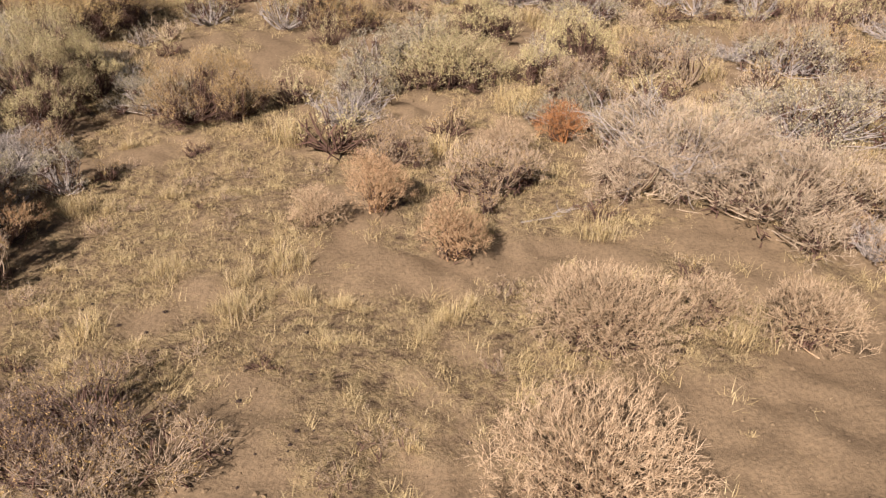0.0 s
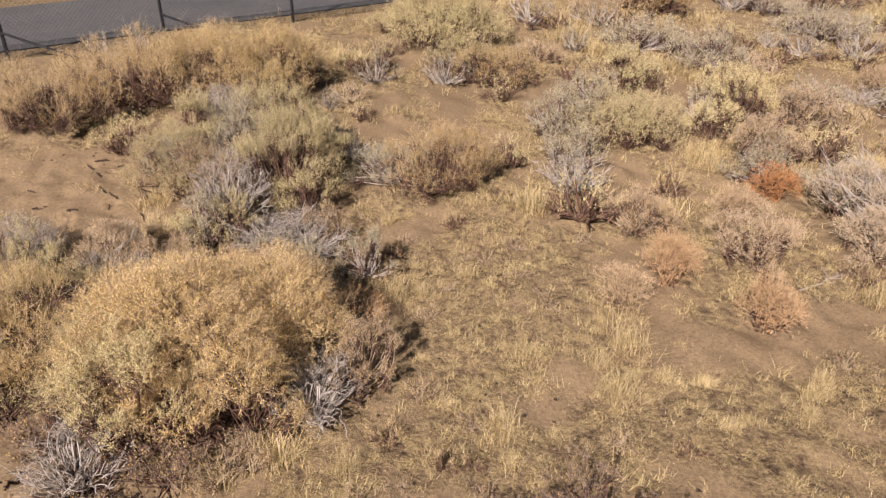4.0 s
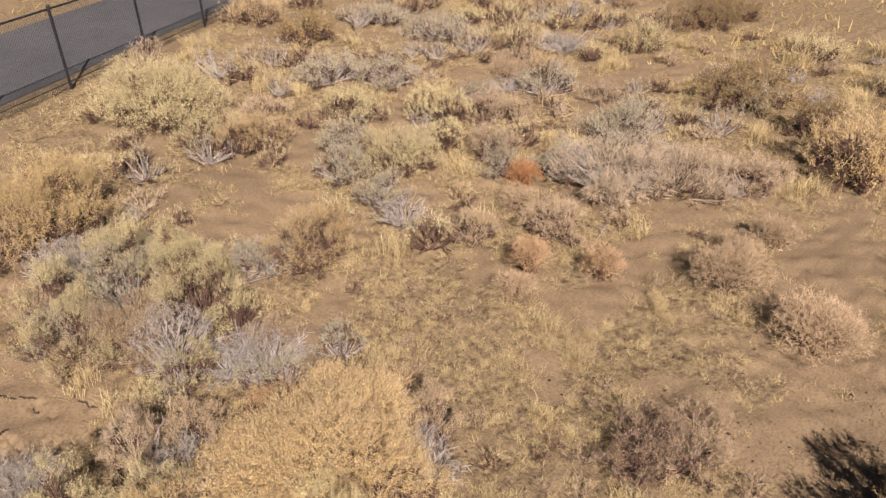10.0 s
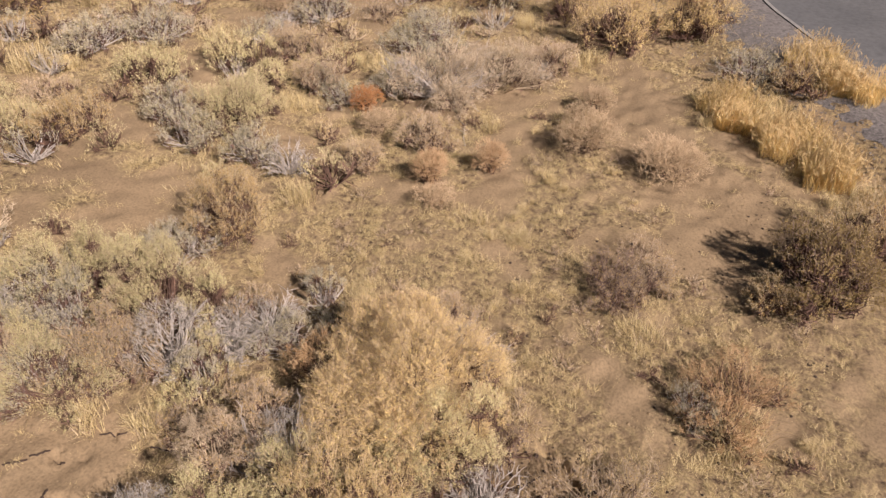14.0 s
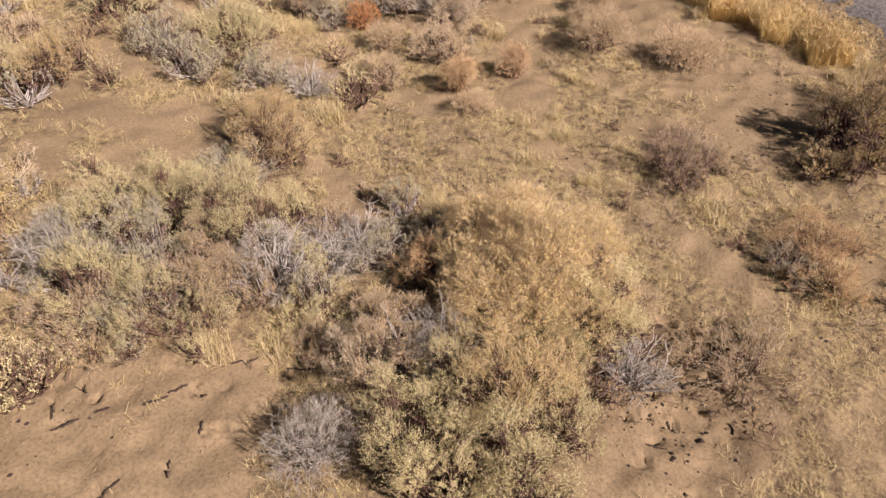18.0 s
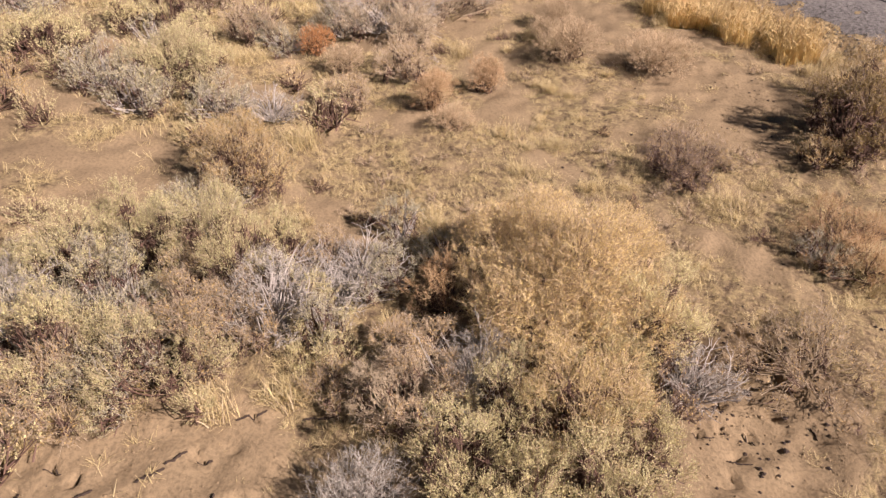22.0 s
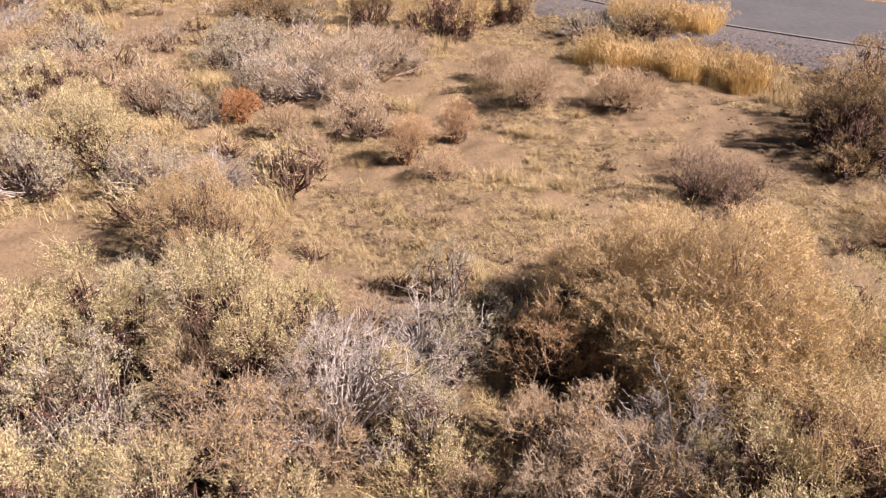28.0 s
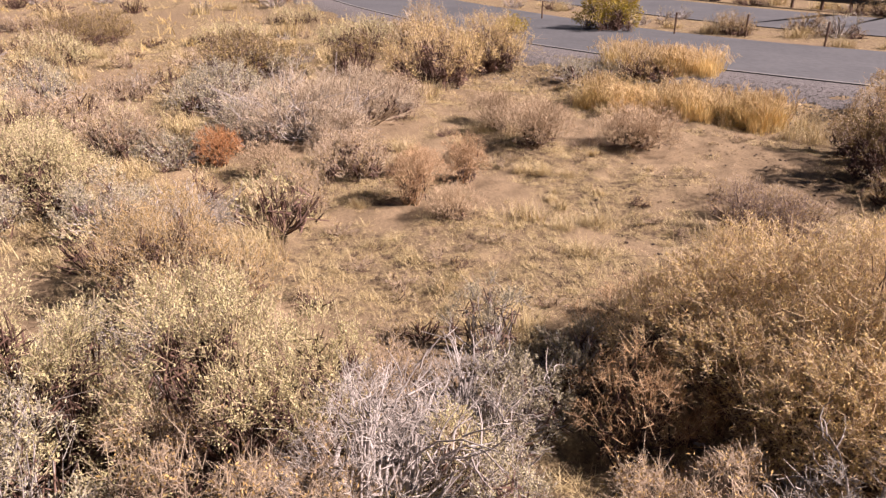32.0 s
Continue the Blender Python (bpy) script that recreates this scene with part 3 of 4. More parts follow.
BARE = [(2.2, 6.0, 3.4, 0.75, 5), (2.3, 3.4, 3.0, 0.8, 0), (-8.3, 9.0, 1.5, 1.3, 30), (-7.0, 4.0, 1.1, 1.2, 20), (-1.9, 13.0, 1.8, 1.0, 20), (9.0, 11.6, 4.5, 0.9, -22), (-3.0, 11.2, 1.7, 0.7, 0),
        (0.6, 2.2, 1.8, 0.9, 40), (4.6, 4.6, 3.2, 0.8, 10), (-8.8, 13.0, 2.2, 1.3, 10), (-6.9, 3.9, 1.5, 0.9, -40), (-3.2, 0.9, 2.2, 0.45, 35), (0.2, 1.7, 1.3, 0.7, 30)]


# ---- ground ----
def spaced(lo, hi, step, reach):
    core = list(np.arange(lo, hi + step / 2, step))
    s, a, b = step, core[0], core[-1]
    while b < reach:
        s *= 1.25
        a, b = a - s, b + s
        core = [a] + core + [b]
    return np.array(core)


def finer(line, lo, hi, step):
    """The same grid line with closer steps between lo and hi."""
    return np.concatenate([line[line < lo], np.arange(lo, hi, step), line[line >= hi]])


gx = finer(finer(spaced(-13.5, 13.0, 0.1, 700), -9.2, -5.4, 0.04), -0.4, 2.7, 0.06)
gy = finer(finer(finer(spaced(-4.0, 20.0, 0.1, 700), 2.8, 4.7, 0.04), 8.1, 10.3, 0.04), 0.3, 2.5, 0.06)
GX, GY = np.meshgrid(gx, gy)
GZ = height(GX, GY)
gv = np.stack([GX, GY, GZ], -1).reshape(-1, 3)
ci = (np.arange(len(gy) - 1)[:, None] * len(gx) + np.arange(len(gx) - 1)[None]).reshape(-1)
gq = np.stack([ci, ci + 1, ci + 1 + len(gx), ci + len(gx)], 1)
ground = new("ground", quad_mesh("ground", gv, gq, [M["soil"]], soft=True))
lit = ground.data.attributes.new("litter", "FLOAT_COLOR", "POINT")
thick = smooth(0.1, 0.7, cover(GX, GY)).reshape(-1)
lit.data.foreach_set("color", np.repeat(thick[:, None], 4, 1).astype(np.float32).ravel())
tagged(ground, "sandy tan desert soil with dry litter and bare trails", "ground", kind="structure")


def edge_curve(off):
    """The right-hand road's near edge, moved by off metres across it, in fine steps."""
    pts = [Vector((*p, 0)) for p in EDGE_A]
    fine = []
    for i in range(len(pts) - 1):
        p0, p1, p2, p3 = pts[max(i - 1, 0)], pts[i], pts[i + 1], pts[min(i + 2, len(pts) - 1)]
        steps = max(4, int((p2 - p1).length / 1.2))
        for k in range(steps):
            u = k / steps
            fine.append(0.5 * ((2 * p1) + (p2 - p0) * u + (2 * p0 - 5 * p1 + 4 * p2 - p3) * u * u + (3 * p1 - p0 - 3 * p2 + p3) * u ** 3))
    out = []
    for i, p in enumerate(fine):
        t = (fine[min(i + 1, len(fine) - 1)] - fine[max(i - 1, 0)]).normalized()
        out.append(p + Vector((-t.y, t.x, 0)) * off)
    return out


def slab(name, left, right, z, drop, material):
    """A paved strip between two lines, with side faces."""
    v, q = [], []
    for a, b in zip(left, right):
        v += [(a.x, a.y, z - drop), (a.x, a.y, z), (b.x, b.y, z), (b.x, b.y, z - drop)]
    for i in range(len(left) - 1):
        for k in range(3):
            o = i * 4 + k
            q.append((o + 4, o + 5, o + 1, o))
    me = quad_mesh(name, v, q, [material])
    me.polygons.foreach_set("use_smooth", np.zeros(len(q), bool))
    return new(name, me)


road_a = slab("road", edge_curve(-0.35), edge_curve(-5.9), 0.405, 0.12, M["asphalt"])
tagged(road_a, "grey worn asphalt road with a raised edge", "road", kind="structure")
line_a = slab("road_edge", edge_curve(-0.352), edge_curve(-0.45), 0.412, 0.05, M["line"])
tagged(line_a, "pale worn edge of the asphalt pavement", "road edge", kind="structure")
lines = [edge_curve(o) for o in (1.5, 1.2, 0.9, 0.7, 0.5, 0.2, -0.1, -0.36)]
gx2, gy2 = np.array([[p.x for p in ln] for ln in lines]), np.array([[p.y for p in ln] for ln in lines])
gx2[0] += 0.5 * waves(gx2[0], gy2[0], 1.7, 41)
gz2 = height(gx2, gy2) + 0.012
gz2[0] -= 0.06
gn = gx2.shape[1]
gi = (np.arange(len(lines) - 1)[:, None] * gn + np.arange(gn - 1)[None]).reshape(-1)
gravel = new("gravel_shoulder", quad_mesh("gravel_shoulder", np.stack([gx2, gy2, gz2], -1), np.stack([gi, gi + 1, gi + 1 + gn, gi + gn], 1)[:, ::-1], [M["gravel"]], soft=True))
tagged(gravel, "grey gravel shoulder along the asphalt road", "gravel", kind="structure")
road_far = slab("road", edge_curve(-9.6), edge_curve(-15.8), 0.405, 0.12, M["asphalt"])
tagged(road_far, "second grey asphalt road behind a strip of dry shrubs", "road", kind="structure")


def fence_point(along, out):
    p = FENCE_AT + FENCE_ALONG * along + FENCE_OUT * out
    return Vector((p[0], p[1], 0))


road_b = slab("road", [fence_point(a, 5.6) for a in range(-60, 90, 3)], [fence_point(a, 0.75) for a in range(-60, 90, 3)], 0.985, 0.12, M["asphalt"])
tagged(road_b, "grey asphalt service road behind the chain-link fence", "road", kind="structure")

# ---- chain-link fence ----
POST_GAP, POST_H = 3.0, 1.96
fence = new("chain_link_fence")
fence.matrix_world = pose(0, 0, 0)
tagged(fence, "black chain-link fence with steel posts and a top rail", "fence")


def rod_part(name, a, b, r, material, parent, sides=8):
    a, b = Vector(a), Vector(b)
    bm = bmesh.new()
    bmesh.ops.create_cone(bm, cap_ends=True, segments=sides, radius1=r, radius2=r, depth=(b - a).length)
    me = bm_mesh(name, bm, material, False)
    ob = part(name, me, parent)
    ob.matrix_world = Matrix.Translation((a + b) / 2) @ (b - a).to_track_quat("Z", "Y").to_matrix().to_4x4()
    return ob


FENCE_Z = 0.93
tops = []
for k in range(-6, 7):
    p = fence_point(k * POST_GAP, 0)
    base, top = Vector((p.x, p.y, FENCE_Z - 0.2)), Vector((p.x, p.y, FENCE_Z + POST_H))
    rod_part("post", base, top, 0.036, M["steel"], fence)
    bm = bmesh.new()
    bmesh.ops.create_uvsphere(bm, u_segments=8, v_segments=5, radius=0.045)
    part("post_cap", bm_mesh("post_cap", bm, M["steel"], True), fence).location = top
    tops.append(top)
for a, b in zip(tops, tops[1:]):
    rod_part("top_rail", a - Vector((0, 0, 0.06)), b - Vector((0, 0, 0.06)), 0.024, M["steel"], fence)
    rod_part("bottom_wire", a - Vector((0, 0, POST_H - 0.2)), b - Vector((0, 0, POST_H - 0.2)), 0.012, M["steel"], fence, 5)
for k in (3, 4):
    a = fence_point((k - 6) * POST_GAP, -0.02)
    b = fence_point((k - 6) * POST_GAP + 1.3, -0.75)
    rod_part("brace", (a.x, a.y, FENCE_Z + 0.55), (b.x, b.y, FENCE_Z - 0.05), 0.026, M["steel"], fence, 6)
run, tall, pitch = 12 * POST_GAP, POST_H - 0.1, 0.085
s = np.arange(-tall, run, pitch)
f0, f1 = np.array(fence_point(-6 * POST_GAP, -0.04)), np.array((*FENCE_ALONG, 0))
wa, wb = [], []
for rise in (1, -1):
    lo, hi = np.clip(s, 0, run), np.clip(s + tall, 0, run)
    zl, zh = lo - s, hi - s
    if rise < 0:
        zl, zh = tall - zl, tall - zh
    wa.append(f0 + lo[:, None] * f1 + np.stack([0 * s, 0 * s, zl + FENCE_Z + 0.05], 1))
    wb.append(f0 + hi[:, None] * f1 + np.stack([0 * s, 0 * s, zh + FENCE_Z + 0.05], 1))
v, q = rods(np.concatenate(wa), np.concatenate(wb), 0.0035, 0.0035)
tagged(part("wire_mesh", quad_mesh("wire_mesh", v, q, [M["steel"]]), fence, "diamond wire mesh"), kind="stuff")

# ---- plants, one by one ----
plant("salt", -6.25, 12.69, 1.12, 1.3)
plant("brown", -7.27, 12.64, 1.01, 1.2)
plant("rabbit", -2.94, 16.45, 1.40, 1.2)
plant("rabbit", -2.52, 14.53, 0.71, 0.7)
plant("bare", -0.93, 15.18, 0.55, 0.5)
plant("sage", 1.70, 16.30, 1.00, 0.8)
plant("sage", 2.90, 15.43, 0.93, 0.8)
plant("green", 3.10, 19.38, 0.99, 0.9)
plant("brown", 2.78, 22.06, 1.09, 0.9)
plant("sage", 6.42, 20.04, 0.90, 0.7)
plant("sage", 7.03, 18.09, 1.24, 0.8)
plant("rabbit", 9.13, 18.80, 0.72, 0.6)
plant("sage", -0.34, 12.55, 0.67, 0.8)
plant("rabbit", 0.24, 11.50, 0.77, 0.8)
plant("rabbit", 2.46, 12.43, 0.54, 1)
plant("bare", 3.60, 12.31, 0.63, 0.8)
plant("bare", 2.18, 10.74, 0.62, 0.7)
plant("bare", 7.54, 14.88, 0.70, 0.6)
plant("straw", 6.39, 14.18, 0.74, 0.5)
plant("dead", 5.55, 13.53, 0.47, 0.35)
plant("dead", 9.79, 15.02, 0.85, 0.6)
plant("brown", 11.70, 13.90, 0.88, 0.7)
plant("green", 16.10, 13.83, 1.57, 0.9)
plant("green", 9.60, 8.78, 1.45, 1)
plant("brown", 8.71, 10.59, 0.49, 0.5)
plant("rust", 1.67, 9.35, 0.46, 0.6)
plant("straw", 0.83, 8.71, 0.48, 0.5)
plant("tumble", -0.72, 7.04, 0.45, 0.75)
plant("bare", 5.02, 6.22, 0.92, 0.6)
plant("green", 8.47, 6.32, 0.73, 1)
plant("bare", -6.35, 8.85, 0.55, 0.72)
plant("rabbit", -7.04, 9.34, 0.67, 0.8)
plant("sage", -4.02, 9.78, 0.65, 0.6)
plant("dead", -1.31, 9.53, 0.46, 0.5)
plant("dusk", -2.45, 3.62, 0.5, 0.55)
plant("dome", -5.72, 5.6, 1.25, 1.34)
plant("bare", -6.5, 7.0, 0.42, 0.8)
plant("bare", -7.12, 6.9, 0.45, 0.85)
plant("rabbit", -8.02, 6.47, 0.54, 1.2)
plant("salt", -7.33, 5.55, 0.67, 1.2)
plant("rabbit", -8.01, 5.51, 0.48, 1.1)
plant("ashen", -8.25, 7.36, 0.54, 0.68)
plant("dead", -6.9, 6.45, 0.45, 0.85)
plant("rabbit", -5.80, 10.46, 0.67, 1.1)
plant("rabbit", -5.43, 9.16, 0.72, 1.2)
plant("rabbit", -5.39, 9.98, 0.51, 1.1)
plant("rabbit", -6.95, 10.20, 0.51, 1)
plant("bare", -6.5, 9.2, 0.6, 0.75)
plant("dead", -6.12, 8.48, 0.52, 0.95)
plant("dead", -6.55, 10.75, 0.45, 0.95)
plant("sage", -6.32, 7.91, 0.26, 0.7)
plant("sage", -6.15, 9.98, 0.48, 1)
plant("brown", -3.45, 9.49, 0.75, 1)
plant("sage", -1.22, 10.36, 0.58, 0.7)
plant("sage", -4.31, 7.31, 0.32, 0.6)
plant("green", -1.75, 0.72, 0.92, 1.15)
plant("brown", -2.25, 1.35, 0.42, 0.5)
plant("brown", -0.64, -0.10, 0.92, 1)
plant("ginger", -4.2, 1.85, 0.72, 0.5)
plant("bare", -2.3, 3.1, 0.5, 0.4)
plant("ginger", -4.8, 1.95, 0.5, 0.42)
plant("low", -6.37, 3.09, 0.84, 0.45)
plant("dead", -6.65, 4.39, 0.27, 0.4)
plant("straw", 0.95, 3.03, 0.83, 0.7)
plant("straw", 1.37, 4.61, 0.73, 0.75)
plant("straw", 2.27, 4.94, 0.39, 0.5)
plant("straw", 3.08, 4.72, 0.55, 0.6)
plant("tangle", 3.0, 8.15, 1.15, 1.0)
plant("pale", 3.77, 7.03, 1.14, 1)
plant("sage", 5.20, 9.29, 1.16, 1)
plant("sage", 2.66, 9.03, 0.68, 0.8)
plant("brown", 4.83, 7.29, 0.45, 0.6)
plant("dead", 4.37, 6.13, 0.23, 0.4)
plant("bare", 0.60, 7.58, 0.60, 0.7)
plant("low", -1.82, 3.28, 0.41, 0.4)
plant("bare", 21.11, 16.67, 0.99, 0.6)
plant("sage", 6.21, 12.71, 0.87, 0.8)
plant("bare", 7.04, 11.27, 0.71, 0.5)
plant("rabbit", 13.02, 5.42, 1.33, 1)
plant("brown", 11.00, 4.02, 1.06, 1.3)
plant("salt", 7.96, 3.23, 0.78, 1.3)
plant("yellow", 12.73, -2.54, 0.98, 1.2)
plant("brown", 11.03, -5.73, 0.79, 0.7)
plant("brown", 10.80, -8.47, 0.63, 0.6)
bunch(2.8, 0.85, 0.8, 0.62)
bunch(3.35, 1.75, 0.66, 0.56)
bunch(2.05, 0.3, 0.62, 0.56)
bunch(1.2, -0.3, 0.42, 0.45)
bunch(6.23, 0.40, 0.83, 0.56)
bunch(5.09, -0.19, 0.67, 0.6)
plant("rabbit", -0.01, 11.51, 1.05, 0.9)
plant("sage", -1.18, 11.69, 0.59, 0.7)
plant("rabbit", 0.74, 13.94, 0.86, 0.8)
plant("rabbit", 1.63, 11.63, 0.54, 0.7)
plant("rabbit", 2.37, 13.14, 0.61, 0.9)
plant("sage", 2.21, 10.77, 0.42, 0.5)
plant("sage", 4.48, 13.46, 0.64, 0.6)
plant("brown", 7.52, 13.71, 0.84, 0.6)
bunch(6.33, 9.98, 0.59, 0.5)
bunch(1.74, 6.58, 0.34, 0.4)
bunch(1.06, 10.76, 0.59, 0.4)
plant("brown", -2.35, 13.67, 0.51, 0.8)
plant("brown", -1.72, 13.67, 0.73, 0.8)
plant("sage", -4.75, 6.75, 0.42, 0.55)
plant("rabbit", -5.12, 8.63, 0.4, 0.8)
plant("dead", -5.27, 8.21, 0.39, 0.35)
plant("sage", 1.83, 9.99, 0.6, 0.6)
plant("brown", -2.93, 9.60, 0.50, 0.9)
plant("rabbit", -5.03, 10.00, 0.4, 0.8)
plant("bare", -5.55, 9.39, 0.39, 0.7)
plant("brown", -8.36, 11.96, 1.16, 1.2)
plant("salt", -7.57, 12.89, 0.83, 1.2)
plant("brown", -9.35, 11.00, 0.82, 1.1)
plant("salt", -6.15, 12.63, 0.69, 1.1)
plant("rabbit", -2.83, 15.96, 1.24, 1)
plant("sage", -6.95, 9.71, 0.61, 0.7)
plant("sage", -5.17, 7.39, 0.38, 0.5)
plant("ginger", -4.45, 6.2, 0.4, 0.6)
plant("salt", -6.35, 5.55, 0.5, 1.0)
plant("bare", -4.28, 5.48, 0.36, 0.8)
plant("bare", -0.65, 8.49, 0.52, 0.6)
plant("dead", -4.70, 5.27, 0.30, 0.6)
plant("rabbit", -6.18, 4.71, 0.58, 1.2)
plant("dead", -6.60, 4.30, 0.40, 0.6)
plant("bare", -7.25, 10.24, 0.68, 0.6)
plant("sage", -6.15, 10.67, 0.88, 0.8)
bunch(0.15, 20.63, 0.80, 0.5)
plant("rabbit", -2.82, 15.89, 1.28, 1.2)
bunch(-5.51, 4.30, 0.33, 0.3)
bunch(-4.17, 1.92, 0.51, 0.32)
plant("sage", -4.62, 2.31, 0.38, 0.4)
bunch(4.05, 2.0, 0.78, 0.66)
bunch(3.95, 1.15, 0.65, 0.5)
bunch(2.45, 1.15, 0.5, 0.56)
bunch(2.49, 4.86, 0.64, 0.45)
bunch(5.19, 5.88, 0.62, 0.4)
plant("salt", 7.12, 4.73, 1.35, 1.4)
plant("salt", 8.53, 2.89, 1.04, 1.2)
plant("sage", 5.71, 1.66, 0.90, 0.5)
plant("dusk", -2.85, 3.5, 0.42, 0.45)
bunch(0.75, 0.15, 0.4, 0.4)
plant("ginger", -5.5, 6.75, 0.45, 0.7)
plant("rabbit", -7.3, 6.15, 0.42, 1.0)
plant("pale", -7.1, 7.2, 0.4, 0.75)
bunch(-7.02, 8.16, 0.31, 0.4)
bunch(-7.22, 8.79, 0.31, 0.35)
bunch(-7.28, 9.64, 0.35, 0.4)
bunch(-7.59, 10.14, 0.32, 0.35)
bunch(-1.46, 5.92, 0.36, 0.3)
bunch(-4.77, 1.83, 0.54, 0.4)
bunch(-3.49, 3.02, 0.45, 0.35)
plant("dusk", -2.6, 3.2, 0.4, 0.4)
bunch(1.45, 0.3, 0.55, 0.62)
plant("brown", 5.05, 0.56, 0.82, 0.7)
bunch(4.78, -0.38, 0.76, 0.6)
plant("tumble", 0.15, 6.15, 0.42, 0.75)
plant("rabbit", -8.45, 6.08, 0.60, 1)
plant("rabbit", -8.45, 5.36, 0.50, 1)
plant("brown", 0.82, -1.68, 0.53, 0.9)
plant("rabbit", 20.98, 6.82, 1.08, 0.8)
plant("rabbit", 14.80, 9.17, 1.04, 0.8)
plant("green", 17.96, 13.51, 1.42, 0.9)
plant("rabbit", 12.10, 13.53, 1.03, 0.8)
plant("sage", 9.42, 8.37, 0.81, 0.6)
plant("yellow", 12.76, 0.79, 0.55, 0.5)
plant("salt", -5.25, 4.85, 0.5, 0.8)
plant("salt", -5.75, 4.75, 0.5, 0.95)
plant("rabbit", -6.75, 5.2, 0.5, 0.95)
plant("rabbit", -6.1, 5.15, 0.45, 0.9)
plant("rabbit", -6.05, 8.05, 0.36, 0.6)
plant("rabbit", -6.5, 7.92, 0.34, 0.5)
plant("dead", -5.1, 7.75, 0.48, 0.4)
plant("dead", -5.6, 7.95, 0.45, 0.45)
plant("sage", -5.45, 7.6, 0.34, 0.42)
plant("bare", -4.9, 8.15, 0.36, 0.45)
plant("bare", -6.95, 7.75, 0.3, 0.4)
plant("straw", -1.35, 6.75, 0.42, 0.42)
plant("dusk", -6.45, 4.3, 0.32, 0.3)
plant("dusk", -5.85, 4.3, 0.34, 0.38)
bunch(-6.75, 7.85, 0.3, 0.4)
bunch(-6.55, 8.15, 0.26, 0.34)
plant("rabbit", -7.5, 5.05, 0.42, 0.8)
plant("dead", -4.72, 4.95, 0.42, 0.5)
plant("dusk", -4.45, 5.25, 0.3, 0.4)
plant("low", -5.4, 4.35, 0.4, 0.3)
bunch(-6.05, 4.6, 0.3, 0.3)
bunch(-5.0, 4.5, 0.35, 0.3)
plant("dusk", -6.95, 4.75, 0.4, 0.5)
plant("sage", 3.6, 8.7, 0.6, 0.8)
plant("pale", 2.3, 7.6, 0.6, 0.7)
bunch(1.75, 0.75, 0.3, 0.3)
bunch(3.2, 2.4, 0.32, 0.34)


# ---- small plants that fill the gaps ----
rng = np.random.default_rng(55)
STOCK = {}
for kind, r, h in (("sage", 0.36, 0.42), ("rabbit", 0.38, 0.45), ("bare", 0.36, 0.36), ("brown", 0.34, 0.36), ("low", 0.36, 0.3), ("pale", 0.34, 0.3), ("dead", 0.32, 0.3)):
    STOCK[kind] = [plant(kind, 30 + 3 * k, 40 + 4 * len(STOCK), r * rng.uniform(0.8, 1.2), h * rng.uniform(0.8, 1.2), 0.28, stock=True) for k in range(3)]
STOCK["bunch"] = [bunch(30 + 3 * k, 20, r, h) for k, (r, h) in enumerate(((0.3, 0.34), (0.24, 0.28), (0.36, 0.4)))]


def strip_plants(n, near, far, kinds, size):
    """Plants in the strip between the two right-hand roads."""
    inner, outer = edge_curve(near), edge_curve(far)
    for _ in range(n):
        i, u = int(rng.integers(14, 48)), rng.uniform(0, 1)
        p = inner[i].lerp(outer[i], u)
        s1 = size * rng.uniform(0.5, 1.3)
        copy_thing(STOCK[kinds[rng.integers(len(kinds))]][rng.integers(3)], pose(p.x + rng.normal() * 0.5, p.y + rng.normal() * 0.3, 0.365, 0, 0, rng.uniform(0, 360)) @ Matrix.Diagonal((s1, s1, s1, 1)))


def filler(n, x0, x1, y0, y1, kinds, size=1.0):
    made = 0
    for _ in range(n * 12):
        if made == n:
            break
        x, y = rng.uniform(x0, x1), rng.uniform(y0, y1)
        if cover(np.array([x]), np.array([y]))[0] < 0.35 or road_dist(x, y) < 0.6 or abs(fence_dist(x, y) - 3) < 3.4:
            continue
        if any((x - a) ** 2 + (y - b) ** 2 < (0.8 * c + 0.12) ** 2 for a, b, c in PLANTED):
            continue
        k = kinds[rng.integers(len(kinds))]
        s1 = rng.uniform(0.65, 1.35) * size
        copy_thing(STOCK[k][rng.integers(3)], pose(x, y, at_ground(x, y), 0, 0, rng.uniform(0, 360)) @ Matrix.Diagonal((s1, s1 * rng.uniform(0.85, 1.15), s1 * rng.uniform(0.8, 1.2), 1)))
        PLANTED.append((x, y, 0.3 * s1))
        made += 1


filler(60, -3, 11, 8.5, 17, ("sage", "rabbit", "bunch", "bunch", "pale", "rabbit", "brown"), 1.3)
filler(60, -4, 18, 13, 23, ("sage", "rabbit", "bare", "bunch", "brown", "bunch"), 1.7)
filler(45, 4, 16, 3, 13, ("sage", "brown", "bunch", "bare", "pale", "bunch"), 1.3)
filler(75, -6, 3, 1.0, 9, ("bunch", "bunch", "low", "low", "brown"), 0.58)
filler(30, -10, -4, 9, 15, ("sage", "bunch", "rabbit", "pale"), 1.0)
filler(30, 12, 34, 6, 30, ("rabbit", "sage", "brown", "bunch"), 2.4)
filler(30, -30, 30, 26, 50, ("brown", "bunch", "sage"), 2.2)
strip_plants(45, -6.5, -9.2, ("bunch", "brown", "bunch", "sage"), 1.5)
strip_plants(40, -16.3, -22.0, ("bunch", "brown", "sage", "rabbit"), 2.2)

# ---- loose grass between the plants ----
rng = np.random.default_rng(77)


